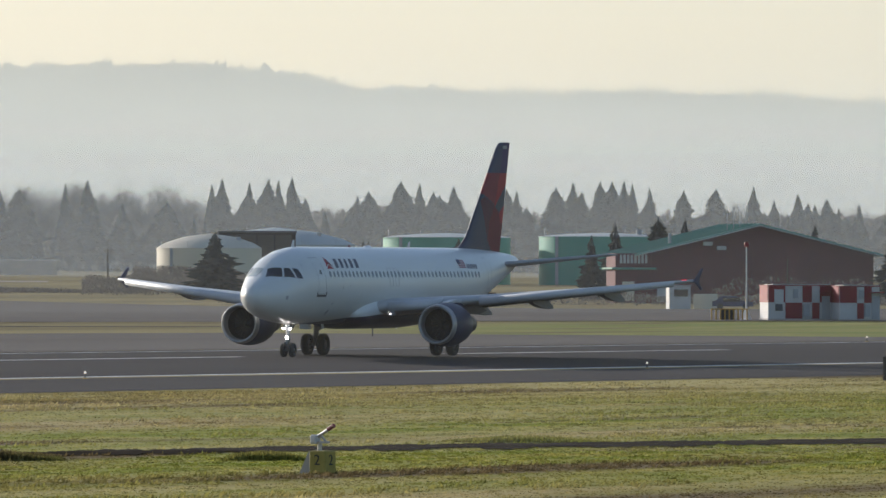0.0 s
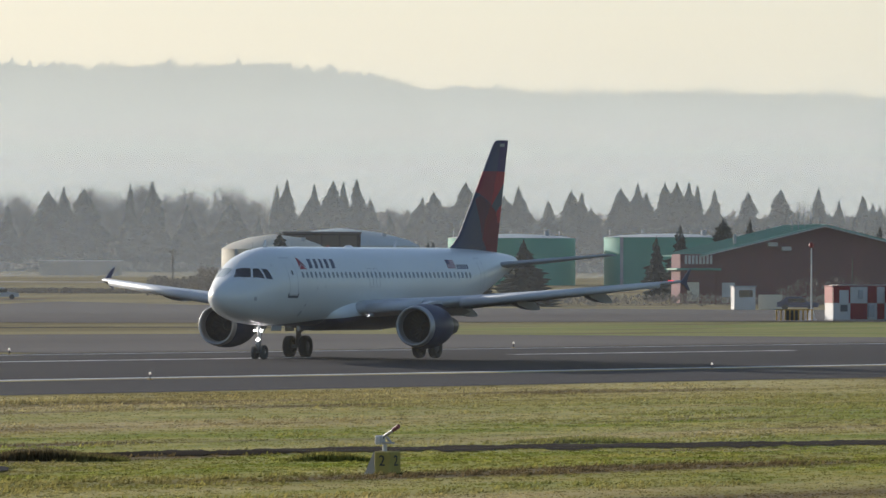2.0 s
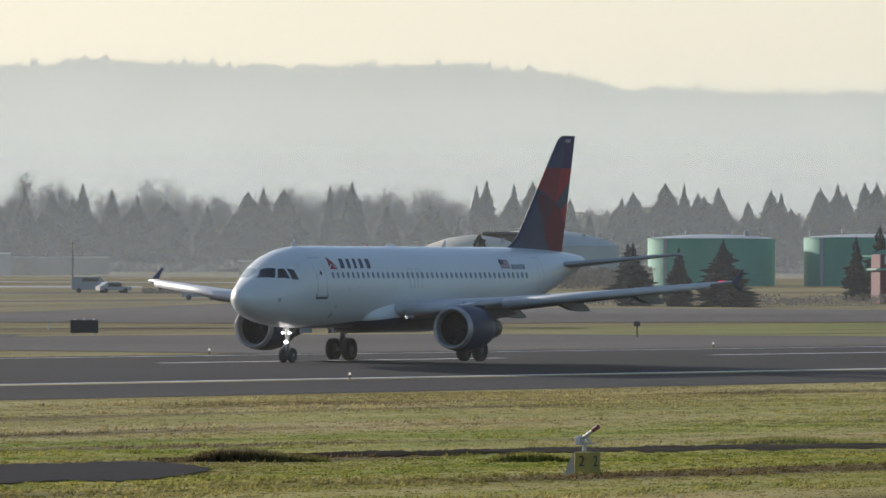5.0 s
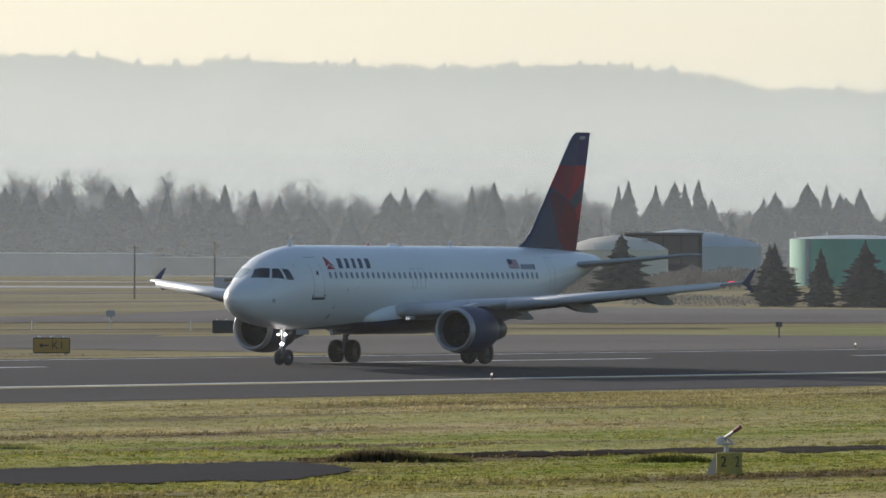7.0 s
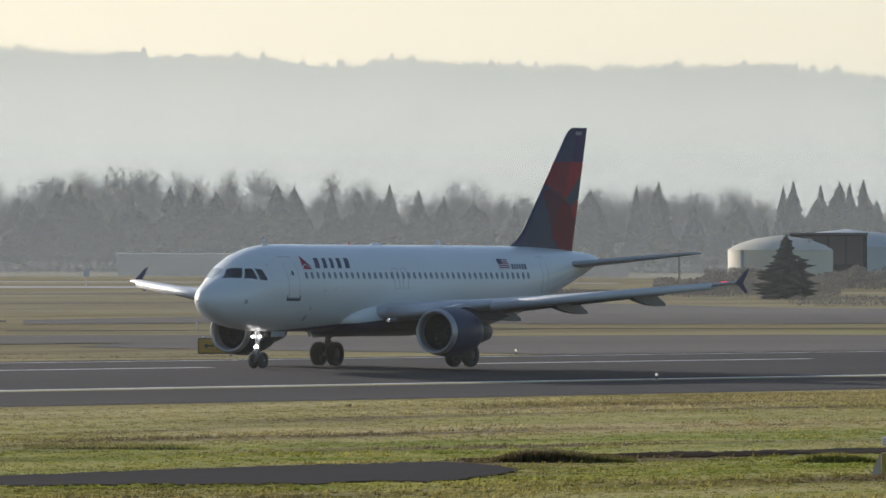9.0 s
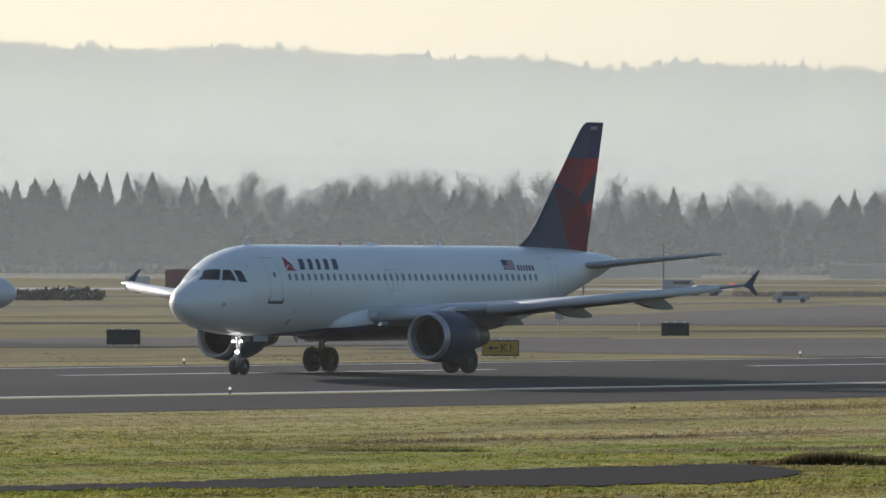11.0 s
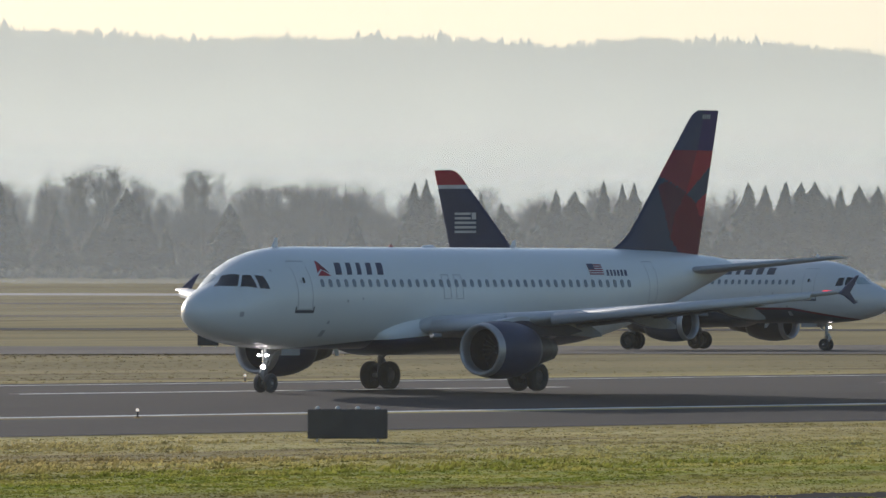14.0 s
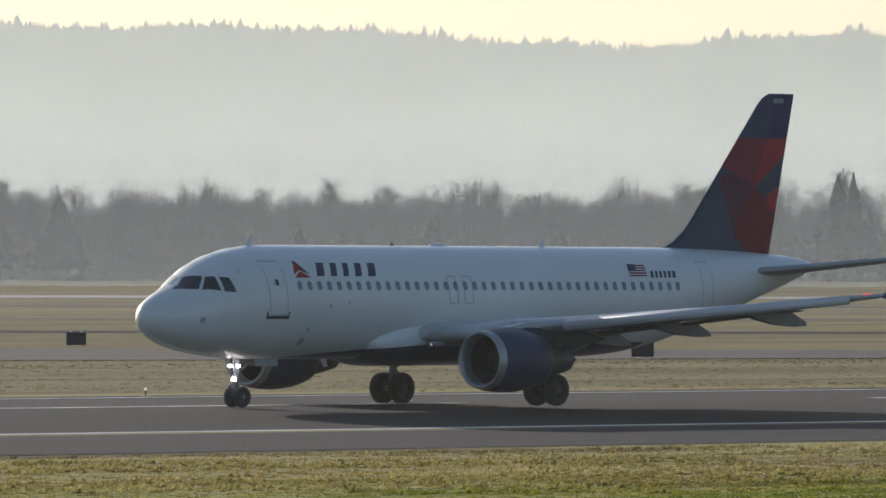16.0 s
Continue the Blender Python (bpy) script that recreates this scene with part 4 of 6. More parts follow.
def blocks(plane, side, x0, z0, widths, h, gap, material, label, rake=0.0):
    """A row of plain blocks where the title stands, raked aft with the skin's curve."""
    x = x0
    for w in widths:
        part("title_block", decal([(x, z0), (x + w, z0), (x + w + rake, z0 + h), (x + rake, z0 + h)], side, 0.012, 3, 3), material, plane, label)
        x += w + gap


def main_titles(plane, s):
    part("emblem", decal([(6.22, 4.80), (6.56, 4.96), (6.50, 5.29), (6.46, 5.29)], s), M["red"], plane, "red wedge emblem")
    part("emblem", decal([(6.57, 4.96), (7.02, 4.80), (6.53, 5.29), (6.51, 5.29)], s), M["dark_red"], plane, "deep red wedge emblem")
    part("emblem", decal([(6.20, 4.69), (7.06, 4.69), (6.62, 4.90), (6.54, 4.90)], s), M["red"], plane, "red wedge emblem")
    blocks(plane, s, 7.40, 4.74, (0.40, 0.32, 0.28, 0.34, 0.40), 0.48, 0.36, M["navy"], "dark blue title block", 0.24)
    blocks(plane, s, 26.08, 4.72, (0.15, 0.13, 0.13, 0.13, 0.15, 0.18), 0.25, 0.12, M["mid_blue"], "small dark registration bar", 0.08)
    part("flag", decal([(24.85, 4.76), (25.85, 4.76), (25.97, 5.20), (24.97, 5.20)], s), M["white"], plane, "small painted flag with red stripes")
    for i in range(5):
        z, o = 4.76 + 0.094 * i, 0.0256 * i
        part("flag_stripe", decal([(24.85 + o, z), (25.85 + o, z), (25.863 + o, z + 0.05), (24.863 + o, z + 0.05)], s, 0.026), M["muted_red"], plane)
    part("flag_canton", decal([(24.91, 4.98), (25.31, 4.98), (25.37, 5.20), (24.97, 5.20)], s, 0.04), M["mid_blue"], plane)


main_scheme = dict(skins=[M["hull"]], body_label="white fuselage with a dark blue belly", fence=M["mid_blue"], cowl=M["navy"], windows=(6.34, 41), window_glass=M["cabin_glass"], no_window=(), titles=main_titles, lit=True,
                   fin_paint=big_fin, fin_skins=[M["navy"], M["red"], M["dark_red"], M["mid_blue"], M["muted_red"], M["violet"], M["plum"]], fin_label="dark blue fin with red wedges")
airliner_taking_off = airliner("airliner", "white twin-engined airliner with dark blue belly and engines on the runway", main_scheme)


def taxi_fin(x, z):
    if z > 10.75:
        return 2
    return 1 if z > 10.58 else 0


def taxi_titles(plane, s):
    # dark title blocks and a striped emblem on the fin
    blocks(plane, s, 8.0, 4.88, (0.60, 0.50, 0.60, 0.32, 0.55, 0.66, 0.66, 0.62, 0.50), 0.44, 0.34, M["slate"], "dark title block")
    for i in range(5):
        x0, z = 33.0, 7.6 + 0.30 * i
        first = 33.45 if i >= 3 else 33.0
        part("fin_emblem_bar", plate([(first, s * 0.235, z), (34.75, s * 0.235, z), (34.75, s * 0.235, z + 0.16), (first, s * 0.235, z + 0.16)], 0.03), M["shed_white"], plane, "pale bar of the fin's emblem")
    part("fin_emblem_bar", plate([(33.0, s * 0.235, 8.5), (33.35, s * 0.235, 8.5), (33.35, s * 0.235, 8.96), (33.0, s * 0.235, 8.96)], 0.03), M["shed_white"], plane, "pale square of the fin's emblem")


taxi_scheme = dict(skins=[M["hull_lined"]], body_label="white fuselage with a dark lower body and a red line", fence=M["navy"], cowl=M["slate"], windows=(6.34, 41), window_glass=M["cabin_glass"], titles=taxi_titles, lit=False,
                   fin_paint=taxi_fin, fin_skins=[M["navy"], M["shed_white"], M["red"]], fin_label="dark blue fin with a red tip and pale bars")
airliner_taxiing = airliner("airliner", "white airliner with a dark blue fin, waiting on the taxiway", taxi_scheme)
# ---- airfield furniture ----
def spot(bearing, d, lift=0.0):
    p = polar(bearing, d)
    return Vector((p.x, p.y, ground_z(p.x, p.y) + lift))


def facing(bearing, d, lift=0.0, turn=0.0):
    """A pose on the ground whose local -y looks back along the bearing."""
    p = spot(bearing, d, lift)
    return pose(p.x, p.y, p.z, 0, 0, -bearing + turn)


def edge_light():
    e = empty("edge_light", Matrix(), "small white runway edge light on a short stem", "light", "runway edge lights")
    part("stem", tube((0, 0, -0.05), (0, 0, 0.24), 0.035), M["black"], e)
    part("collar", lathe([(0.0, 0.12), (0.02, 0.12), (0.04, 0.05)], (0, 0, 0), "Z", 12, True), M["sign_yellow"], e)
    part("globe", lathe([(0.24, 0.045), (0.27, 0.06), (0.32, 0.06), (0.36, 0.02)], (0, 0, 0), "Z", 14, True), M["edge_lamp"], e, "pale glass globe", True)
    return e


_first = edge_light()
_first.matrix_basis = pose(399.4, 219.4, ground_z(399.4, 219.4) + 0.02)
for _i in range(-7, 9):
    for _y in (219.4, 261.6):
        if _i == 0 and _y == 219.4:
            continue
        _x = 399.4 + 60.96 * _i
        copy_thing(_first, pose(_x, _y, ground_z(_x, _y) + 0.02))


def board_sign(name, m, w, h, label, face, group=""):
    """A boxed airfield sign on legs, its lamps along the top."""
    s = empty(name, m, label, "sign", group)
    part("cabinet", box((0, 0, 0.12 + h / 2), (w, 0.32, h), bevel=0.03), M["black"], s, "dark sign cabinet")
    part("face", box((0, -0.175, 0.12 + h / 2), (w - 0.10, 0.03, h - 0.12), bevel=0.008), face, s)
    n = max(2, int(w / 0.55))
    for i in range(n):
        x = -w / 2 + w * (i + 0.5) / n
        part("top_lamp", lathe([(0.12 + h, 0.09), (0.17 + h, 0.085), (0.22 + h, 0.02)], (x, 0, 0), "Z", 10, True), M["shed_white"], s, "small pale lamp cap")
    for x in (-w * 0.38, w * 0.38):
        part("leg", box((x, 0, 0.05), (0.08, 0.12, 0.20)), M["steel"], s)
    return s


def lettering(text, size, m, parent, material, name="lettering"):
    cu = bpy.data.curves.new("letters", "FONT")
    cu.body, cu.size, cu.extrude, cu.align_x, cu.align_y = text, size, 0.006, "CENTER", "CENTER"
    tmp = bpy.data.objects.new("letters", cu)
    me = bpy.data.meshes.new_from_object(tmp)
    bpy.data.objects.remove(tmp)
    me.materials.append(material)
    ob = new(name, me)
    ob.parent = parent
    ob.matrix_basis = m
    return ob


_k = board_sign("taxiway_sign", facing(58.635, 531), 2.02, 0.86, "yellow guidance sign with a black arrow and K1", M["sign_yellow"])
lettering("K1", 0.62, pose(0.34, -0.195, 0.54, 90), _k, M["black"])
part("arrow", plate([(-0.70, -0.195, 0.55), (-0.48, -0.195, 0.70), (-0.50, -0.195, 0.59), (-0.14, -0.195, 0.59), (-0.14, -0.195, 0.51), (-0.50, -0.195, 0.51), (-0.48, -0.195, 0.40)], 0.012), M["black"], _k, "black arrow")
board_sign("sign_back", facing(52.90, 323), 2.65, 0.98, "dark back of a boxed airfield sign in the grass", M["black"], "dark sign backs")
board_sign("sign_back", facing(66.06, 478), 2.65, 1.18, "dark back of a boxed airfield sign in the grass", M["black"], "dark sign backs")
for _b, _d, _w in ((59.66, 700, 2.0), (56.42, 606, 2.1), (52.08, 690, 1.5), (46.28, 715, 1.45)):
    board_sign("sign_back", facing(_b, _d, 0.08), _w, 0.92, "dark back of a boxed airfield sign in the grass", M["black"], "dark sign backs")

board_sign("sign_back", facing(49.606, 588, 0.05), 1.36, 0.88, "dark back of a boxed sign beside the taxiway", M["black"], "dark sign backs")
_k = board_sign("taxiway_sign", facing(47.806, 589, 0.05), 1.82, 0.88, "yellow and black guidance sign beside the taxiway", M["sign_yellow"])
part("location_panel", box((-0.58, -0.20, 0.56), (0.56, 0.03, 0.74), bevel=0.006), M["black"], _k, "black location panel")
lettering("K1", 0.50, pose(0.08, -0.195, 0.56, 90), _k, M["black"])
part("arrow", plate([(0.76, -0.195, 0.56), (0.60, -0.195, 0.70), (0.61, -0.195, 0.60), (0.42, -0.195, 0.60), (0.42, -0.195, 0.52), (0.61, -0.195, 0.52), (0.60, -0.195, 0.42)], 0.012), M["black"], _k, "black arrow")


def marker_box():
    """A yellow marker block with a small lamp arm on its top."""
    m = empty("marker", facing(62.615, 270, 0.02, -35), "yellow marker block numbered 2 with a metal lamp arm", "marker")
    part("block", box((0, 0, 0.30), (0.54, 0.54, 0.62), bevel=0.03), M["block_yellow"], m, "yellow painted block")
    lettering("2", 0.42, pose(0, -0.277, 0.34, 90), m, M["black"], "number")
    lettering("2", 0.42, pose(0.277, 0, 0.34, 90, 0, 90), m, M["black"], "number")
    part("footing", plate([(-0.66, 0, -0.05), (-0.28, 0, -0.05), (-0.28, 0, 0.60), (-0.34, 0, 0.58)], 0.4), M["concrete"], m, "grey concrete footing")
    part("post", tube((-0.1, 0, 0.6), (-0.1, 0, 0.86), 0.07), M["steel"], m)
    part("lamp_body", box((-0.24, -0.02, 0.92), (0.22, 0.26, 0.26), bevel=0.04), M["shed_white"], m, "white lamp body")
    part("lens", lathe([(0.0, 0.10), (0.03, 0.09), (0.05, 0.02)], (-0.36, -0.02, 0.93), "X", 14, True), M["glass"], m, "dark lamp lens", True)
    part("bracket", box((-0.02, 0, 0.84), (0.42, 0.16, 0.06), bevel=0.01), M["metal"], m)
    part("strut", tube((0.12, 0, 0.84), (-0.02, -0.04, 1.02), 0.035), M["metal"], m)
    part("arm", tube((-0.22, 0.0, 0.96), (0.40, -0.12, 1.27), 0.05, 0.04), M["metal"], m, "slanting metal arm")
    part("arm_end", tube((0.24, -0.09, 1.20), (0.47, -0.135, 1.31), 0.06), M["dark_red"], m)


marker_box()


def box_thing(name, m, size, material, label, category, group="", bevel=0.04, roof=None):
    t = empty(name, m, label, category, group)
    part("body", box((0, 0, size[2] / 2), size, bevel=bevel), material, t)
    if roof:
        part("roof", box((0, 0, size[2] + 0.06), (size[0] + 0.2, size[1] + 0.2, 0.12), bevel=0.02), roof, t)
    return t


def checker_shed(m, widths, size, label):
    """An equipment shelter in red and white panels of uneven width, with doors, boxes and a flat roof."""
    t = empty("shelter", m, label, "shelter", "red and white shelters")
    w, d, h = size
    part("body", box((0, 0, h / 2 + 0.1), (w, d, h), bevel=0.03), M["shed_white"], t, "white shelter body")
    x = -w / 2
    unit = w / sum(widths)
    for i, cw in enumerate(widths):
        cw *= unit
        for j in range(2):
            if (i + j) % 2:
                part("panel", box((x + cw / 2, -d / 2 - 0.02, 0.1 + h * (0.25 + 0.5 * j)), (cw - 0.03, 0.04, h / 2 - 0.03)), M["shed_red"], t, "red painted panel")
            else:
                part("panel", box((x + cw / 2, -d / 2 - 0.012, 0.1 + h * (0.25 + 0.5 * j)), (cw - 0.03, 0.03, h / 2 - 0.03)), M["shed_white"], t, "white painted panel")
        if i == 0 and len(widths) > 4:
            part("door", box((x + cw * 0.62, -d / 2 - 0.06, 0.1 + h * 0.68), (0.85, 0.05, h * 0.42), bevel=0.01), M["shed_white"], t, "white hatch door")
            part("vent", box((x + cw * 0.62, -d / 2 - 0.08, 1.15), (0.65, 0.10, 0.6), bevel=0.01), M["slate"], t, "dark louvred vent")
        if i == 1:
            part("junction_box", box((x + cw * 0.6, -d / 2 - 0.10, h * 0.8), (0.4, 0.2, 0.8), bevel=0.02), M["grey"], t, "grey junction box")
        if i == len(widths) - 1:
            part("door", box((x + cw * 0.5, -d / 2 - 0.06, 1.15), (0.75, 0.05, 2.05), bevel=0.01), M["grey"], t, "pale grey door")
            part("canopy", box((x + cw * 0.5, -d / 2 - 0.4, h * 0.86), (1.2, 0.8, 0.1), bevel=0.02), M["shed_red"], t, "small red canopy")
        if i == 2:
            part("meter_box", box((x + cw * 0.4, -d / 2 - 0.14, 0.9), (0.5, 0.28, 1.1), bevel=0.02), M["grey"], t, "grey meter box")
        x += cw
    part("panel", box((-w / 2 - 0.02, 0, 0.1 + h * 0.75), (0.04, d * 0.95, h / 2 - 0.03)), M["shed_red"], t, "red painted panel")
    part("roof", box((0, 0, h + 0.14), (w + 0.2, d + 0.2, 0.08), bevel=0.02), M["shed_red"], t, "red roof edge")
    part("roof_sheet", box((0.1, 0, h + 0.21), (w * 0.9, d, 0.06), bevel=0.02), M["shed_white"], t, "pale roof sheet")
    part("plinth", box((0, 0, 0.0), (w + 0.1, d + 0.1, 0.3)), M["concrete"], t)
    return t


checker_shed(facing(65.39, 880, 0, 14), (80, 80, 45, 36, 58), (5.9, 3.2, 3.0), "red and white checkered equipment shelter on grass")
checker_shed(facing(65.74, 878, 0, 14), (80, 32, 35, 36), (3.7, 3.0, 2.95), "smaller red and white checkered equipment shelter")
box_thing("hut", facing(64.70, 1045, 0, 10), (2.3, 2.2, 2.45), M["shed_white"], "small white site hut with a dark window", "hut", roof=M["grey"])
_hut = [o for o in bpy.data.objects if o.name == "hut"][0]
part("window", box((0.1, -1.13, 1.75), (1.5, 0.06, 0.75)), M["glass"], _hut, "dark window")
box_thing("utility_box", facing(64.86, 1050), (2.6, 1.6, 1.6), M["tank_cream"], "beige utility cabinet beside the hut", "cabinet")


def picket(m, n, step):
    f = empty("barrier", m, "row of yellow bollards round a dark box", "barrier")
    for i in range(n):
        part("bollard", tube((-(n - 1) * step / 2 + i * step, 0, -0.1), (-(n - 1) * step / 2 + i * step, 0, 1.05), 0.07, None, 8), M["sign_yellow"], f)
    part("rail", box((0, 0.05, 1.0), ((n - 1) * step, 0.05, 0.1)), M["sign_yellow"], f)
    part("dark_box", box((-0.2, 0.6, 0.5), (1.3, 0.8, 0.9), bevel=0.03), M["black"], f)


picket(facing(65.0, 882), 9, 0.4)


def mast(m, h, r, label, top=None, arms=()):
    t = empty("mast", m, label, "mast")
    part("pole", tube((0, 0, -0.3), (0, 0, h), r, r * 0.6, 8), M["shed_white"] if top else M["wood"], t)
    if top:
        part("foot", lathe([(0, 0.6), (0.2, 0.4), (1.2, r)], (0, 0, 0), "Z", 4, True), M["shed_white"], t)
        part("beacon", lathe([(h, 0.16), (h + 0.15, 0.24), (h + 0.4, 0.2), (h + 0.5, 0.05)], (0, 0, 0), "Z", 10, True), top, t, "red obstruction lamp")
    for z, w in arms:
        part("crossarm", box((0, 0, z), (w, 0.12, 0.12)), M["wood"], t)
    return t


mast(facing(65.10, 884), 6.6, 0.09, "white mast with a red lamp on top", M["shed_red"])
mast(facing(65.34, 900), 5.6, 0.07, "thin pale radio mast", arms=((0.6, 0.4),))
mast(facing(61.35, 1400), 5.6, 0.14, "weathered timber utility pole", arms=((5.2, 1.2),))
mast(facing(59.12, 1180), 6.6, 0.13, "weathered timber utility pole", arms=((6.2, 1.0),))
mast(facing(59.59, 1380), 6.8, 0.13, "weathered timber utility pole", arms=((6.4, 1.0),))


def hall(m):
    """A red clad hall with a green metal roof, gable to the field."""
    t = empty("hall", m, "dark red clad hall with a green metal gable roof", "building")
    w, ln, hw, hr = 27.0, 30.0, 5.6, 8.9
    bm = bmesh.new()
    prof = [(-w / 2, 0), (w / 2, 0), (w / 2, hw), (0, hr), (-w / 2, hw)]
    a = [bm.verts.new((x, 0, z - (0.6 if z == 0 else 0))) for x, z in prof]
    b = [bm.verts.new((x, ln, z - (0.6 if z == 0 else 0))) for x, z in prof]
    bm.faces.new(a), bm.faces.new(list(reversed(b)))
    for k in range(5):
        bm.faces.new((a[k], b[k], b[(k + 1) % 5], a[(k + 1) % 5]))
    bmesh.ops.recalc_face_normals(bm, faces=bm.faces)
    part("wall", bm, M["brick_red"], t, "dark red ribbed cladding")
    for s in (-1, 1):
        sl = math.atan2(hr - hw, w / 2)
        bm = bmesh.new()
        lg = (w / 2 + 1.0) / math.cos(sl)
        mm = Matrix.Translation((s * (w / 4 + 0.5), ln / 2 - 0.4, (hr + hw) / 2 + 0.12 - 0.5 * math.tan(sl))) @ Matrix.Rotation(s * sl, 4, "Y")
        bmesh.ops.create_cube(bm, size=1, matrix=mm @ Matrix.Diagonal((lg, ln + 1.6, 0.18, 1)))
        for i in range(22):
            bmesh.ops.create_cube(bm, size=1, matrix=mm @ Matrix.Translation((0, -ln / 2 + 0.4 + i * 1.4, 0.13)) @ Matrix.Diagonal((lg, 0.07, 0.10, 1)))
        part("roof", bm, M["roof_green"], t, "green standing-seam roof slope")
        bm = bmesh.new()
        bmesh.ops.create_cube(bm, size=1, matrix=Matrix.Translation((s * (w / 4 + 0.5), -1.25, (hr + hw) / 2 + 0.02 - 0.5 * math.tan(sl))) @ Matrix.Rotation(s * sl, 4, "Y") @ Matrix.Diagonal((lg, 0.12, 0.13, 1)))
        part("fascia", bm, M["tank_roof"], t, "pale trim along the gable")
    for i in range(8):
        part("louvre", box((-w / 2 - 0.05 + 0.42 * i - 2.6, -0.6, 5.0), (0.26, 0.1, 1.0)), M["shed_white"], t, "pale louvre")
    part("annex", box((-w / 2 - 1.2, 3, 2.8), (4.2, 7.0, 5.7), bevel=0.05), M["brick_red"], t, "low red annex")
    part("annex_roof", box((-w / 2 - 1.2, 3, 3.9), (5.2, 8.4, 0.25), bevel=0.05), M["roof_green"], t, "green canopy roof")
    part("door", box((-w / 2 + 2.4, -0.05, 1.2), (1.5, 0.12, 2.3)), M["shed_white"], t, "pale door")
    part("door", box((-w / 2 - 1.8, -0.6, 1.3), (1.4, 0.12, 2.2)), M["tank_cream"], t, "pale door")
    for x, z in ((-6.0, 7.4), (-4.4, 6.9)):
        part("floodlight", box((x, -0.5, z - 0.6), (1.1, 0.5, 0.45), bevel=0.06), M["shed_white"], t, "white floodlight on the gable")
    for i, h in enumerate((1.6, 2.4, 1.9, 2.8)):
        part("antenna", tube((-3.2 + 0.9 * i, 3 + i, hr - 0.6), (-3.2 + 0.9 * i, 3 + i, hr + h * 0.9), 0.035), M["steel"], t)
    part("flue", tube((-9.5, 6, 6), (-9.5, 6, 8.0), 0.18), M["grey"], t)


hall(facing(65.17, 1130, 0.1, 9))


def tank(m, r, h, dome, body, roof, label):
    t = empty("storage_tank", m, label, "tank", "storage tanks")
    part("shell", lathe([(-0.6, r), (h, r)], (0, 0, 0), "Z", 64), body, t, "", True)
    for z in (h * 0.33, h * 0.66, h - 0.1):
        part("band", lathe([(z - 0.06, r + 0.01), (z - 0.06, r + 0.06), (z + 0.06, r + 0.06), (z + 0.06, r + 0.01)], (0, 0, 0), "Z", 64), body, t)
    part("roof", lathe([(h, r + 0.08), (h + dome * 0.35, r * 0.85), (h + dome * 0.75, r * 0.5), (h + dome, 0.05)], (0, 0, 0), "Z", 64), roof, t, "pale tank roof", True)
    for a in (200, 245, 290, 320):
        x, y = (r - 0.3) * math.cos(radians(a)), (r - 0.3) * math.sin(radians(a))
        part("rail_post", tube((x, y, h), (x, y, h + 1.1), 0.04), M["shed_white"], t)
    part("hatch", lathe([(h + dome * 0.4, 0.4), (h + dome * 0.4 + 0.9, 0.4)], (r * 0.55, -r * 0.4, 0), "Z", 12, True), M["grey"], t)
    part("ladder", box((-r * 0.72, -r * 0.72, h / 2), (0.5, 0.1, h)), M["grey"], t)
    return t


tank(facing(62.98 + 0.36, 1500), 9.8, 7.2, 0.7, M["tank_green"], M["tank_roof"], "round green storage tank with a pale roof")
tank(facing(63.88 + 0.38, 1500), 9.9, 7.4, 0.6, M["tank_green"], M["tank_roof"], "round green storage tank with a pale roof")
tank(facing(61.945, 1560), 8.4, 5.3, 2.4, M["tank_cream"], M["tank_cream"], "round cream storage tank with a shallow domed roof")
tank(facing(62.33, 1655), 13.6, 5.7, 3.0, M["tank_roof"], M["tank_roof"], "wide pale storage tank with a domed roof")
_flat = box_thing("flat_building", facing(62.227, 1600), (12.6, 8, 7.7), M["asphalt"], "flat-roofed grey service building beside the tanks", "building", roof=M["apron"])
for _x in (-4.4, -1.5, 1.4, 4.3):
    part("wall_panel", box((_x, -4.03, 5.2), (2.7, 0.08, 4.6), bevel=0.02), M["apron"], _flat, "grey wall panel")
part("parapet", box((0, 0, 7.95), (13.0, 8.4, 0.3), bevel=0.03), M["slate"], _flat)
# far sheds, containers and vehicles across the field
# pale roofs hold the sunlit line of the roof edge in their colour
for _b, _d, _w, _h in ((58.5, 1780, 14, 3.1), (59.36, 1790, 28, 3.2), (60.81, 1770, 15, 2.6)):
    box_thing("far_shed", facing(_b, _d), (_w, 7, _h), M["brush"], "long low far shed, its sunlit roof edge painted pale", "shed", "far sheds", roof=M["tank_roof"])
box_thing("container", facing(56.88, 1390), (10.5, 2.6, 2.9), M["brick_red"], "long dark red freight container", "container")
box_thing("container", facing(56.50, 1380), (3.5, 2.2, 2.0), M["shed_white"], "small white freight container", "container")


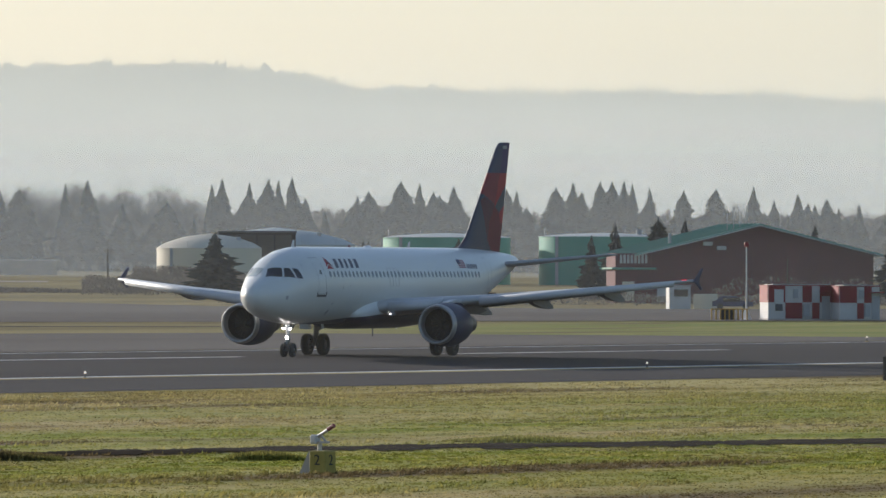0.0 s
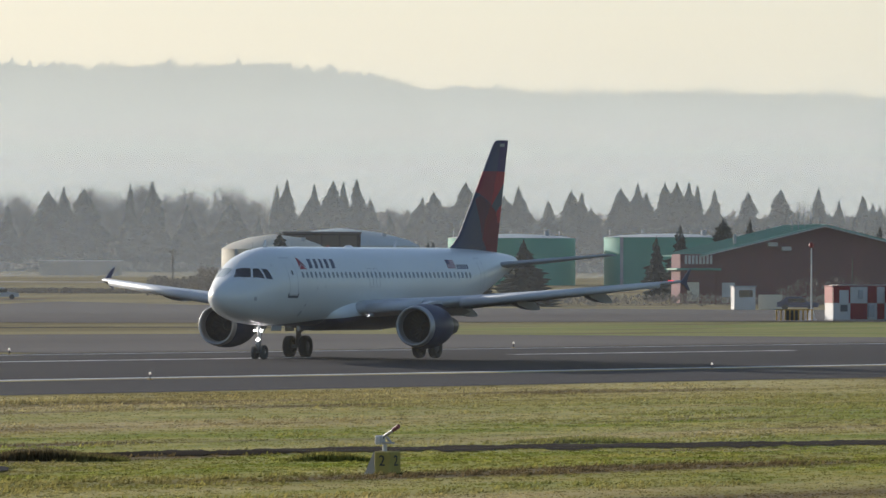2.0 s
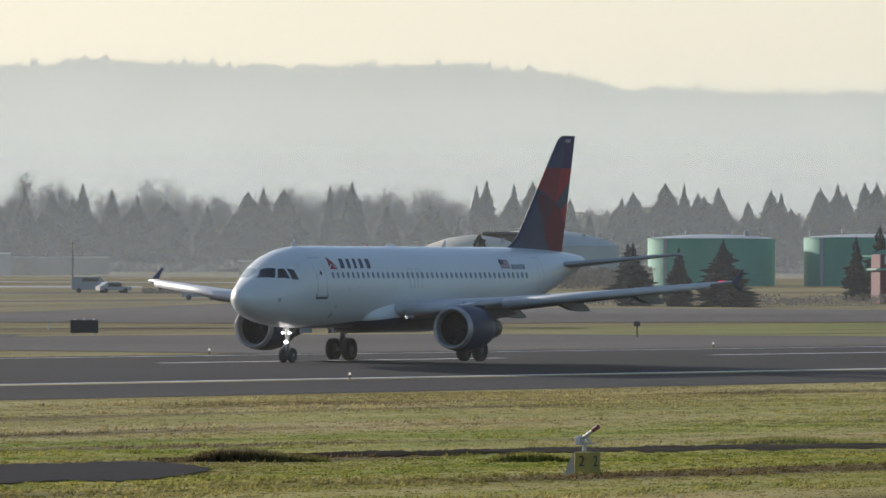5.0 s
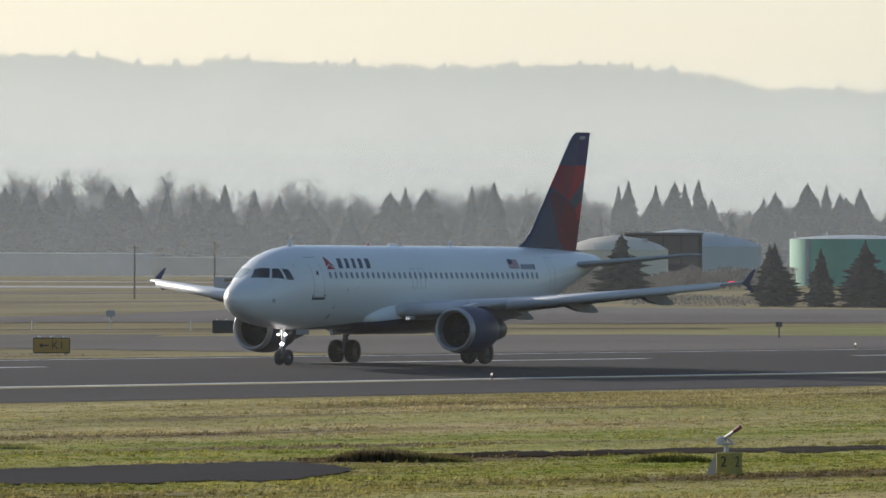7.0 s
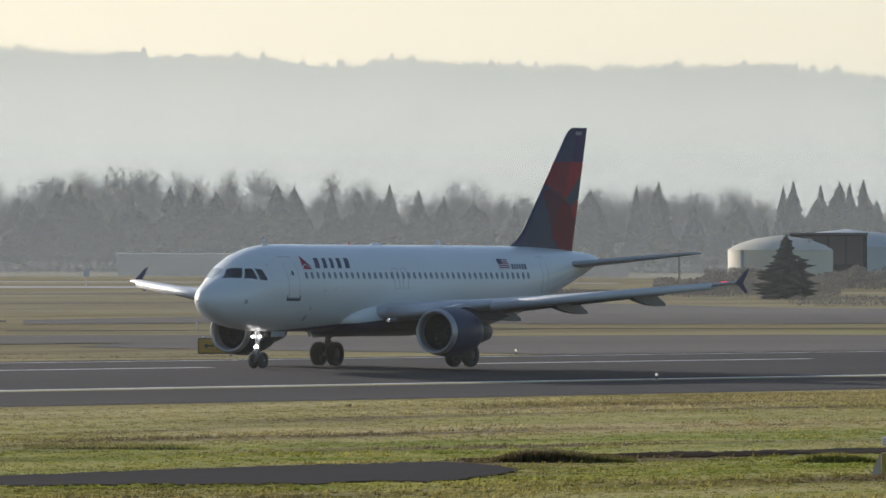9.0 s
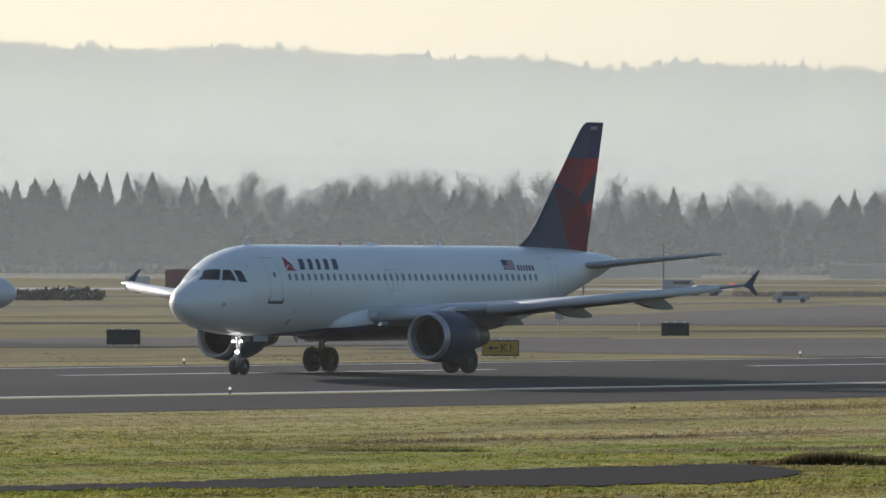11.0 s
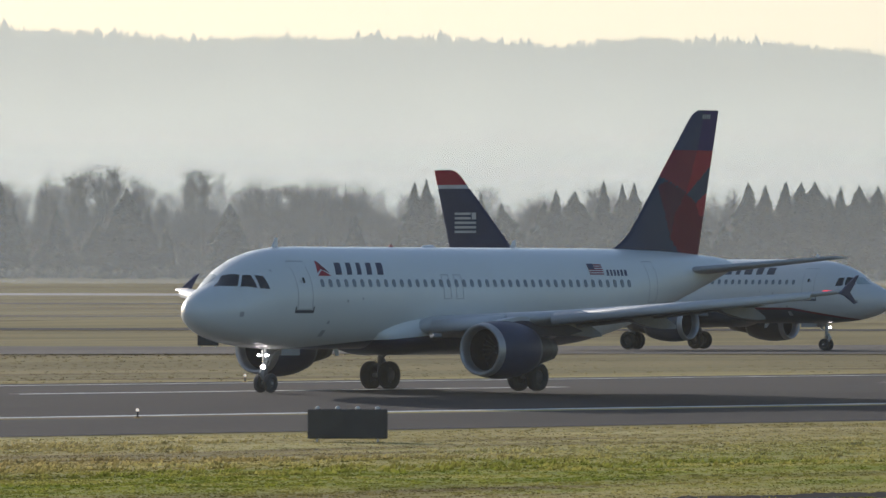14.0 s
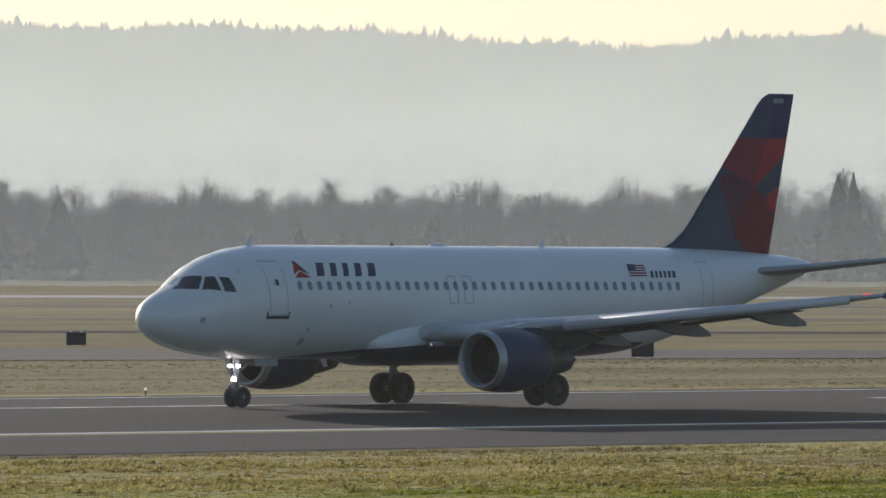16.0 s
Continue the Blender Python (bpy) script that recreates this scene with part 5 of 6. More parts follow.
def car(m, paint, label, van=False):
    c = empty("car", m, label, "car", "parked vehicles")
    ln, h = (5.2, 2.1) if van else (4.4, 1.45)
    if van:
        pts = [(-ln / 2, 0, 0.4), (ln / 2, 0, 0.4), (ln / 2, 0, 1.0), (ln / 2 - 0.7, 0, 1.2), (ln / 2 - 1.3, 0, h), (-ln / 2, 0, h)]
    else:
        pts = [(-ln / 2, 0, 0.35), (ln / 2, 0, 0.35), (ln / 2, 0, 0.8), (ln / 2 - 1.1, 0, 0.92), (ln / 2 - 1.8, 0, h), (-ln / 2 + 1.0, 0, h), (-ln / 2 + 0.3, 0, 0.95), (-ln / 2, 0, 0.9)]
    part("body", plate(pts, 1.75), paint, c)
    part("window", box((-0.1, -0.88, h - 0.38), (ln * 0.42, 0.04, 0.42), bevel=0.01), M["glass"], c, "dark side windows")
    for x in (-ln * 0.31, ln * 0.31):
        for y in (-0.8, 0.8):
            part("wheel", lathe([(-0.1, 0.05), (-0.1, 0.32), (0.1, 0.32), (0.1, 0.05)], (x, y, 0.32), "Y", 14, True), M["tyre"], c)


car(facing(60.34, 1160), M["grey"], "small grey car parked across the field")
car(facing(65.02, 1040), M["mid_blue"], "dark blue car parked by the hall")
car(facing(59.70, 1290), M["grey"], "grey van parked across the field", True)
car(facing(59.83, 1285, 0, 20), M["grey"], "grey car parked beside a van")
car(facing(56.15, 1180), M["grey"], "grey car by an earth mound")


def small_post(m, h, material, label, head=None):
    p = empty("post", m, label, "post")
    part("stake", tube((0, 0, -0.1), (0, 0, h), 0.05, None, 8), material, p)
    if head:
        part("head", box((0, 0, h), head, bevel=0.02), material, p)


small_post(facing(62.905, 690), 1.0, M["wood"], "short brown post with a square head in the grass", (0.45, 0.3, 0.35))
small_post(facing(59.45, 800), 0.8, M["shed_white"], "white marker stake in the grass")
small_post(facing(58.52, 800), 0.8, M["shed_white"], "white marker stake in the grass")
small_post(facing(58.98, 820), 1.3, M["grey"], "grey panel on a post", (0.75, 0.2, 0.5))

small_post(facing(57.87, 1420), 2.0, M["shed_white"], "white equipment head on a short post far out", (0.9, 0.6, 1.0))
# a long low shed before the woods, the glint along its eaves put in as pale colour
_shed = box_thing("storage_shed", facing(58.64, 1765), (36.0, 8.0, 4.0), M["under_grey"], "long low grey shed with a painted eaves glint before the woods", "shed", roof=M["shed_white"])
part("eaves_panel", box((0, -4.06, 3.98), (36.2, 0.1, 0.16), bevel=0.02), M["line"], _shed, "pale strip painted as a glint along the eaves")
# ---- woods ----
def conifer_mesh(seed, slim, blunt=1.3, body=0.80, levels=40, gaps=0.0):
    """A unit-high conifer crown: a dense spire of drooping sprays with an uneven, ragged outline."""
    rnd = random.Random(seed)
    verts, faces = [], []
    ease = rnd.uniform(0.75, 1.0)

    def girth(f, a):
        """The crown's radius at height f on side a: full below, drawn in to a slender tip."""
        full = min(1.0, blunt * (1 - f)) ** ease * (0.85 + 0.15 * min(1.0, 6 * f))
        return slim * full * (1.0 + 0.50 * noise.noise((1.3 * math.cos(a), 1.3 * math.sin(a) + 9 * seed, f * 5.0)) + 0.28 * noise.noise((3 * math.cos(a), 3 * math.sin(a) + 5 * seed, f * 16.0)))

    for j in range(levels):
        f = j / (levels - 1)
        z = 0.05 + 0.93 * f
        n = 15 if f < 0.6 else 9
        a0 = rnd.random() * 6.3
        for i in range(n):
            if rnd.random() < gaps:
                continue
            a = a0 + 2 * math.pi * i / n + 0.3 * rnd.uniform(-1, 1)
            r = girth(f, a) * rnd.uniform(0.75, 1.22) + 0.008
            drop = 0.030 * (0.4 + rnd.random()) * (1 - f * 0.6)
            w = 0.16 * r + 0.005
            ca, sa = math.cos(a), math.sin(a)
            k = len(verts)
            verts += [(0.3 * r * ca, 0.3 * r * sa, z + 0.03), (0.7 * r * ca - w * sa, 0.7 * r * sa + w * ca, z - drop * 0.3), (r * ca, r * sa, z - drop), (0.7 * r * ca + w * sa, 0.7 * r * sa - w * ca, z - drop * 0.3), (0.6 * r * ca, 0.6 * r * sa, z - drop - 0.04)]
            faces += [(k, k + 1, k + 2), (k, k + 2, k + 3), (k, k + 4, k + 2)]
    k = len(verts)
    verts += [(0.010, 0, 0.92), (-0.005, 0.009, 0.92), (-0.005, -0.009, 0.92), (0, 0, 1.0)]
    faces += [(k, k + 1, k + 3), (k + 1, k + 2, k + 3), (k + 2, k, k + 3)]
    # dense inner body
    k = len(verts)
    for j in range(12):
        f = j / 11
        for i in range(10):
            a = 2 * math.pi * (i + 0.5 * (j % 2)) / 10
            r = body * girth(f, a)
            verts.append((r * math.cos(a), r * math.sin(a), 0.04 + 0.92 * f))
    for j in range(11):
        for i in range(10):
            p, q = k + j * 10 + i, k + j * 10 + (i + 1) % 10
            faces.append((p, q, q + 10, p + 10))
    me = bpy.data.meshes.new("crown")
    me.from_pydata(verts, [], faces)
    me.materials.append(M["conifer"])
    return me


def trunk_mesh():
    bm = tube((0, 0, -0.03), (0, 0, 0.5), 0.022, 0.01, 7)
    me = bpy.data.meshes.new("trunk")
    bm.to_mesh(me)
    bm.free()
    me.materials.append(M["bark"])
    return me


CONIFERS = []
_trunk = trunk_mesh()
for _s, _slim, _blunt in ((1, 0.12, 1.5), (2, 0.15, 1.25), (3, 0.18, 1.7), (4, 0.14, 1.1), (7, 0.16, 2.0), (8, 0.11, 1.3), (9, 0.20, 1.4)):
    CONIFERS.append(conifer_mesh(_s, _slim, _blunt))
# two open, wide-branched ones for the trees that stand alone
CONIFERS += [conifer_mesh(5, 0.21, 1.15, 0.42, 24, 0.35), conifer_mesh(6, 0.25, 1.3, 0.5, 22, 0.30)]


def conifer(m, h, kind, label, group, wide=1.0):
    t = empty("conifer", m, label, "tree", group)
    t.scale = (h * wide, h * wide, h)
    for nm, me in (("trunk", _trunk), ("crown", CONIFERS[kind])):
        o = new(nm, me)
        o.parent = t
    return t


_rnd = random.Random(11)


def grove(pairs, d, label="tall dark conifer at the far wood's edge", group="far conifers", wide=(1.25, 1.75)):
    """Conifers from their bearings and the heights of their tips in degrees."""
    for b, e in pairs:
        dd = d + _rnd.uniform(-25, 25)
        p = spot(b, dd, -0.3)
        h = EYE_Z + dd * math.tan(radians(e)) - p.z
        conifer(pose(p.x, p.y, p.z, 0, 0, _rnd.random() * 360), h, _rnd.randrange(7), label, group, _rnd.uniform(*wide))


grove([(46.18, 0.48), (50.75, 0.609), (50.84, 0.624), (51.6, 0.511), (53.29, 0.548), (53.36, 0.565), (54.12, 0.506), (54.4, 0.56), (54.51, 0.541), (54.58, 0.547), (54.71, 0.544), (54.86, 0.561), (54.94, 0.535), (55.25, 0.549), (55.35, 0.536), (55.47, 0.557), (55.56, 0.554), (55.64, 0.557), (55.79, 0.529), (55.9, 0.54), (56.01, 0.535)], 1930)
grove([(56.16, 0.564), (56.22, 0.58), (56.32, 0.571), (56.44, 0.574), (56.59, 0.575), (56.79, 0.552), (56.9, 0.552), (57.7, 0.462), (57.77, 0.495), (57.83, 0.495), (58.36, 0.48), (58.51, 0.48), (58.63, 0.448), (58.99, 0.499), (59.09, 0.482), (59.31, 0.466), (59.47, 0.457), (59.65, 0.497), (59.82, 0.468), (59.97, 0.435)], 1940)
grove([(60.62, 0.454), (60.71, 0.481), (60.83, 0.468), (61.1, 0.492), (61.23, 0.512), (61.96, 0.491), (62.02, 0.521), (62.18, 0.498), (62.29, 0.522), (62.35, 0.509), (62.43, 0.529), (62.81, 0.401), (62.88, 0.457), (63.07, 0.511), (63.18, 0.501), (63.26, 0.452), (63.38, 0.485), (63.69, 0.469), (63.75, 0.453), (63.98, 0.48), (64.08, 0.504), (64.13, 0.454)], 1940)
grove([(64.24, 0.514), (64.31, 0.514), (64.38, 0.514), (64.43, 0.495), (64.53, 0.472), (64.73, 0.462), (64.92, 0.473), (65.14, 0.483), (65.26, 0.407), (65.4, 0.441), (65.46, 0.391), (65.57, 0.418), (65.76, 0.385), (65.95, 0.40), (66.2, 0.42)], 1940)
# lower conifers that fill the wood's edge: from bearing, to bearing, lowest and highest tip in degrees, how many
for _b0, _b1, _e0, _e1, _n in ((44, 49.5, 0.22, 0.40, 16), (50.6, 53.2, 0.28, 0.44, 9), (53.2, 56.2, 0.30, 0.50, 34), (56.2, 58.6, 0.30, 0.47, 36), (58.6, 60.6, 0.26, 0.42, 26), (60.6, 62.0, 0.24, 0.40, 10), (62.0, 64.6, 0.28, 0.44, 44), (64.6, 66.6, 0.24, 0.40, 20)):
    grove([(_rnd.uniform(_b0, _b1), _rnd.uniform(_e0, _e1)) for _ in range(_n)], 1950, "lower dark conifer in the far wood", wide=(1.3, 2.3))
# nearer conifers round the tanks and the hall
for _b, _d, _e, _w, _k in ((62.88, 1090, 0.16, 1.5, 8), (63.15, 1085, 0.13, 1.5, 7), (63.41, 1080, 0.175, 1.9, 8), (64.19, 1180, 0.20, 1.1, 7), (64.33, 1200, 0.27, 1.2, 7), (64.58, 1260, 0.30, 2.1, 8), (64.74, 1300, 0.30, 1.1, 7), (61.98, 1200, 0.215, 1.9, 8), (65.97, 1120, 0.22, 1.5, 7), (62.85, 1290, 0.16, 1.4, 7), (65.50, 1180, 0.265, 1.3, 7)):
    _p = spot(_b, _d, -0.2)
    conifer(pose(_p.x, _p.y, _p.z, 0, 0, _b * 77), EYE_Z + _d * math.tan(radians(_e)) - _p.z, _k, "dark conifer standing near the tanks", "conifers near the tanks", _w)


def bare_tree_mesh(seed, wide, low, limbs=10, boughs=7, twigs=6):
    """A unit-high leafless tree: stem and limbs, and a rounded crown of fine twigs."""
    rnd = random.Random(seed)
    tv, tf, cv, cf = [], [], [], []

    def limb(v, f, a, b, r0, r1, n):
        d = (b - a).normalized()
        u = d.orthogonal().normalized()
        w = d.cross(u)
        k = len(v)
        for p, r in ((a, r0), (b, r1)):
            for i in range(n):
                g = 2 * math.pi * i / n
                v.append(p + (u * math.cos(g) + w * math.sin(g)) * r)
        for i in range(n):
            f.append((k + i, k + (i + 1) % n, k + n + (i + 1) % n, k + n + i))

    def crown_point(q):
        """A point of the crown's rounded body; q near 1 lies at its surface."""
        a, e = rnd.random() * 6.283, math.asin(rnd.uniform(-0.85, 1.0))
        lump = q * (1.0 + 0.25 * noise.noise((2 * math.cos(a), 2 * math.sin(a), 2 * e + seed)))
        half = (1 - low) / 2
        return Vector((wide * math.cos(e) * math.cos(a), wide * math.cos(e) * math.sin(a), half * math.sin(e))) * lump + Vector((0, 0, low + half))

    lean = Vector((rnd.uniform(-0.03, 0.03), rnd.uniform(-0.03, 0.03), 0.78))
    foot = Vector((0, 0, -0.02))
    limb(tv, tf, foot, foot + lean * 0.45, 0.011, 0.009, 6)
    limb(tv, tf, foot + lean * 0.45, foot + lean, 0.009, 0.004, 6)
    for i in range(limbs):
        a = foot + lean * rnd.uniform(0.35, 0.98)
        b = crown_point(rnd.uniform(0.35, 0.65))
        b.z = max(b.z, a.z + 0.05)
        limb(cv, cf, a, b, 0.0045, 0.003, 3)
        for j in range(boughs):
            c = a.lerp(b, rnd.uniform(0.35, 1.0))
            d = c.lerp(crown_point(0.92), rnd.uniform(0.35, 0.6))
            d.z += 0.03
            limb(cv, cf, c, d, 0.0026, 0.0018, 3)
            for k in range(twigs):
                e = c.lerp(d, rnd.uniform(0.25, 1.0))
                g = e + Vector((rnd.uniform(-1, 1), rnd.uniform(-1, 1), rnd.uniform(-0.2, 1.2))).normalized() * rnd.uniform(0.04, 0.11)
                limb(cv, cf, e, g, 0.0016, 0.0010, 3)
    top = max(p.z for p in cv)
    out = []
    for nm, v, f in (("trunk", tv, tf), ("crown", cv, cf)):
        me = bpy.data.meshes.new(nm)
        me.from_pydata([tuple(p / top) for p in v], [], f)
        me.materials.append(M["bark"])
        out.append((nm, me))
    return out


BARE = [bare_tree_mesh(s, w, lo) for s, w, lo in ((21, 0.20, 0.12), (22, 0.26, 0.15), (23, 0.15, 0.20), (24, 0.28, 0.18), (25, 0.22, 0.10), (26, 0.12, 0.12))]


def bare_tree(m, h, kind, wide):
    t = empty("bare_tree", m, "leafless winter tree at the far wood's edge", "tree", "far bare trees")
    t.scale = (h * wide, h * wide, h)
    for nm, me in BARE[kind]:
        o = new(nm, me)
        o.parent = t


# stretches of leafless trees: from bearing, to bearing, tip height in degrees, how many
for _b0, _b1, _e, _n in ((43.5, 46.0, 0.56, 30), (45.4, 48.2, 0.585, 44), (48.2, 50.0, 0.60, 34), (49.9, 53.0, 0.635, 46), (52.6, 53.8, 0.58, 16), (53.8, 56.4, 0.555, 24), (56.5, 57.8, 0.60, 24), (57.6, 58.9, 0.60, 24), (58.7, 60.2, 0.575, 22), (60.3, 61.9, 0.49, 18), (61.0, 61.8, 0.515, 10), (64.9, 66.4, 0.40, 8), (62.4, 63.8, 0.40, 8)):
    for _i in range(_n):
        _b = _b0 + (_b1 - _b0) * (_i + _rnd.random()) / _n
        _back = _rnd.random() < 0.35
        _d = (2140 if _back else 1955) + 60 * _rnd.random()
        _p = spot(_b, _d, -0.2)
        _h = (EYE_Z + _d * math.tan(radians(_e)) - _p.z) * (_rnd.uniform(0.80, 0.98) if _back else 1.05 - 0.32 * _rnd.random() ** 1.4)
        bare_tree(pose(_p.x, _p.y, _p.z, 0, 0, _rnd.random() * 360), _h, _rnd.randrange(6), _rnd.uniform(0.85, 1.25))


def undergrowth(b0, b1, d0, d1, h0, h1, n, material, label, seed, size=(0.5, 1.5)):
    """Dense brush of small ragged cards."""
    rnd = random.Random(seed)
    verts, faces = [], []
    for _ in range(n):
        b, d = rnd.uniform(b0, b1), rnd.uniform(d0, d1)
        top = h0 + (h1 - h0) * (0.5 + 0.5 * noise.noise((b * 2.2, d * 0.01, seed)) + 0.35 * noise.noise((b * 9.0, 0, seed)))
        p = spot(b, d, top * rnd.random() ** 0.8)
        s = rnd.uniform(*size)
        k = len(verts)
        for _j in range(3):
            verts.append(p + Vector((rnd.uniform(-s, s), rnd.uniform(-s, s), rnd.uniform(-s, s) * 1.3)))
        faces.append((k, k + 1, k + 2))
    tagged(soup("woods", verts, faces, material), label, "woods", kind="stuff")


# the solid body of the woods, lower and open between bearings 49.8 and 53
for _b0, _b1, _lo, _hi, _n in ((43, 49.7, 8.0, 14.5, 36000), (49.7, 53.0, 5.0, 11.5, 20000), (53.0, 69, 7.0, 13.0, 66000)):
    undergrowth(_b0, _b1, 1975, 2060, _lo, _hi, _n, M["brush"], "dense brown-grey winter woods across the field", 3, (0.35, 1.1))
for _b0, _b1, _lo, _hi, _n in ((43, 49.7, 8.0, 13.5, 6000), (49.7, 53.0, 5.0, 10.0, 4200), (53.0, 69, 7.0, 12.0, 13000)):
    undergrowth(_b0, _b1, 2075, 2100, _lo, _hi, _n, M["brush"], "solid depth of the winter woods", 14, (1.6, 3.2))


def thicket(b0, b1, d0, d1, e0, e1, n, seed, label):
    """Closely grown leafless trees of the wood's depth, tips between two heights in degrees."""
    rnd = random.Random(seed)
    vs, fs, k = [], [], 0
    kinds = []
    for kind in BARE[1:5]:
        me = kind[1][1]
        co = np.empty(len(me.vertices) * 3)
        me.vertices.foreach_get("co", co)
        kinds.append((co.reshape(-1, 3), np.array([p.vertices[:] for p in me.polygons])))
    for i in range(n):
        b, d = b0 + (b1 - b0) * (i + rnd.random()) / n, rnd.uniform(d0, d1)
        p = spot(b, d, -0.2)
        e = e0 + (e1 - e0) * min(1.0, max(0.0, 0.5 + 0.8 * noise.noise((b * 2.6, seed, 0)) + 0.25 * rnd.uniform(-1, 1)))
        h = EYE_Z + d * math.tan(radians(e)) - p.z
        co, f = kinds[rnd.randrange(len(kinds))]
        g, w = rnd.random() * 6.283, h * rnd.uniform(0.9, 1.4)
        x, y = co[:, 0] * w, co[:, 1] * w
        vs.append(np.stack([p.x + x * math.cos(g) - y * math.sin(g), p.y + x * math.sin(g) + y * math.cos(g), p.z + co[:, 2] * h], 1))
        fs.append(f + k)
        k += len(co)
    tagged(soup("woods", np.concatenate(vs).tolist(), np.concatenate(fs).tolist(), M["bark"]), label, "woods", kind="stuff")


thicket(44.0, 49.8, 1965, 2040, 0.43, 0.53, 130, 51, "rounded leafless crowns of the winter woods")
thicket(49.8, 53.0, 1965, 2040, 0.36, 0.52, 66, 52, "open leafless crowns of the winter woods")
thicket(53.0, 62.0, 1965, 2040, 0.37, 0.50, 150, 53, "rounded leafless crowns of the winter woods")
thicket(62.0, 66.6, 1965, 2040, 0.30, 0.40, 50, 54, "rounded leafless crowns of the winter woods")
undergrowth(43, 69, 1900, 1940, 0.8, 2.6, 14000, M["brush"], "low brush at the foot of the woods", 4, (0.3, 0.9))
undergrowth(61.2, 62.3, 1230, 1300, 1.0, 3.0, 16000, M["brush"], "bare brown shrubs near the tanks", 6, (0.06, 0.22))
undergrowth(61.5, 63.0, 1400, 1470, 1.5, 4.0, 18000, M["brush"], "brown winter shrubs before the tanks", 7, (0.08, 0.3))
undergrowth(62.0, 66.3, 1090, 1125, 0.5, 1.6, 12000, M["brush"], "hedge of low brown shrubs before the hall", 8, (0.06, 0.22))
undergrowth(64.9, 65.9, 1095, 1118, 1.0, 4.0, 2500, M["brush"], "thin bare saplings before the hall", 9, (0.05, 0.2))
undergrowth(55.7, 56.3, 1170, 1200, 0.4, 1.6, 1500, M["earth"], "low dark earth mound", 10, (0.2, 0.6))
undergrowth(60.0, 61.6, 1270, 1300, 0.2, 0.9, 9000, M["brush"], "strip of brown weeds across the field", 12, (0.05, 0.2))

# ---- near grass: many small tufts ----
def tufts(name, b0, b1, d0, d1, n, seed, skip):
    rng = np.random.default_rng(seed)
    b = np.radians(rng.uniform(b0, b1, n))
    d = d0 * (d1 / d0) ** rng.random(n)
    verts, faces = [], []
    for bi, di, r in zip(b, d, rng.random((n, 4))):
        x, y = di * math.sin(bi), di * math.cos(bi)
        if skip(x, y):
            continue
        patch = noise.noise((x * 0.02, y * 0.07, 1.0)) + 0.6 * noise.noise((x * 0.15, y * 0.3, 4.0))
        h = 0.025 + 0.05 * r[0] + 0.07 * max(0.0, patch) * r[1]
        w = 0.04 + 0.09 * r[1]
        a = r[2] * math.pi
        z = ground_z(x, y) - 0.03
        ca, sa = w * math.cos(a), w * math.sin(a)
        k = len(verts)
        verts += [(x - ca, y - sa, z), (x + ca, y + sa, z), (x + ca * 1.3, y + sa * 1.2, z + h), (x, y, z + h * 0.55), (x - ca * 1.2, y - sa * 1.3, z + h * (0.7 + 0.5 * r[3]))]
        faces += [(k, k + 1, k + 2), (k, k + 3, k + 4), (k, k + 1, k + 3)]
    tagged(soup(name, verts, faces, M["tuft"]), "short tufts of green and straw winter grass", "grass", kind="stuff")


def clumps(b0, b1, d0, d1, n, seed, skip):
    """Coarser tussocks, gathered in long streaks."""
    rng = random.Random(seed)
    verts, faces = [], []
    for _ in range(n):
        b, d = radians(rng.uniform(b0, b1)), rng.uniform(d0, d1)
        x, y = d * math.sin(b), d * math.cos(b)
        if skip(x, y) or noise.noise((x * 0.012, y * 0.11, 7.0)) + 0.5 * noise.noise((x * 0.08, y * 0.2, 9.0)) < 0.12:
            continue
        z = ground_z(x, y) - 0.02
        for _j in range(5):
            a, r = rng.random() * 6.3, rng.uniform(0.1, 0.45)
            h, w = rng.uniform(0.05, 0.16), rng.uniform(0.06, 0.2)
            cx, cy = x + r * math.cos(a), y + 0.5 * r * math.sin(a)
            k = len(verts)
            verts += [(cx - w, cy, z), (cx + w, cy + 0.04, z), (cx + rng.uniform(-0.1, 0.1), cy - 0.03, z + h)]
            faces.append((k, k + 1, k + 2))
    tagged(soup("grass", verts, faces, M["tuft"]), "coarse grass tussocks in long streaks", "grass", kind="stuff")


def tall_grass(b0, b1, d0, d1, n, h, seed):
    """A low bank of longer grass, highest in the middle, that shades the ground before it."""
    rng = random.Random(seed)
    verts, faces = [], []
    for _ in range(n):
        u = rng.random()
        b, d = radians(b0 + (b1 - b0) * u), rng.uniform(d0, d1)
        x, y = d * math.sin(b), d * math.cos(b)
        z = ground_z(x, y) - 0.03
        hh = h * (4 * u * (1 - u)) ** 0.5 * (0.5 + 0.6 * rng.random()) * (0.8 + 0.5 * noise.noise((x * 0.4, y * 0.4, 1.0)))
        a, w = rng.random() * math.pi, rng.uniform(0.03, 0.09)
        k = len(verts)
        verts += [(x - w * math.cos(a), y - w * math.sin(a), z), (x + w * math.cos(a), y + w * math.sin(a), z), (x + rng.uniform(-0.12, 0.12), y + rng.uniform(-0.12, 0.12), z + hh)]
        faces.append((k, k + 1, k + 2))
    tagged(soup("grass", verts, faces, M["tuft"]), "low bank of longer green grass", "grass", kind="stuff")


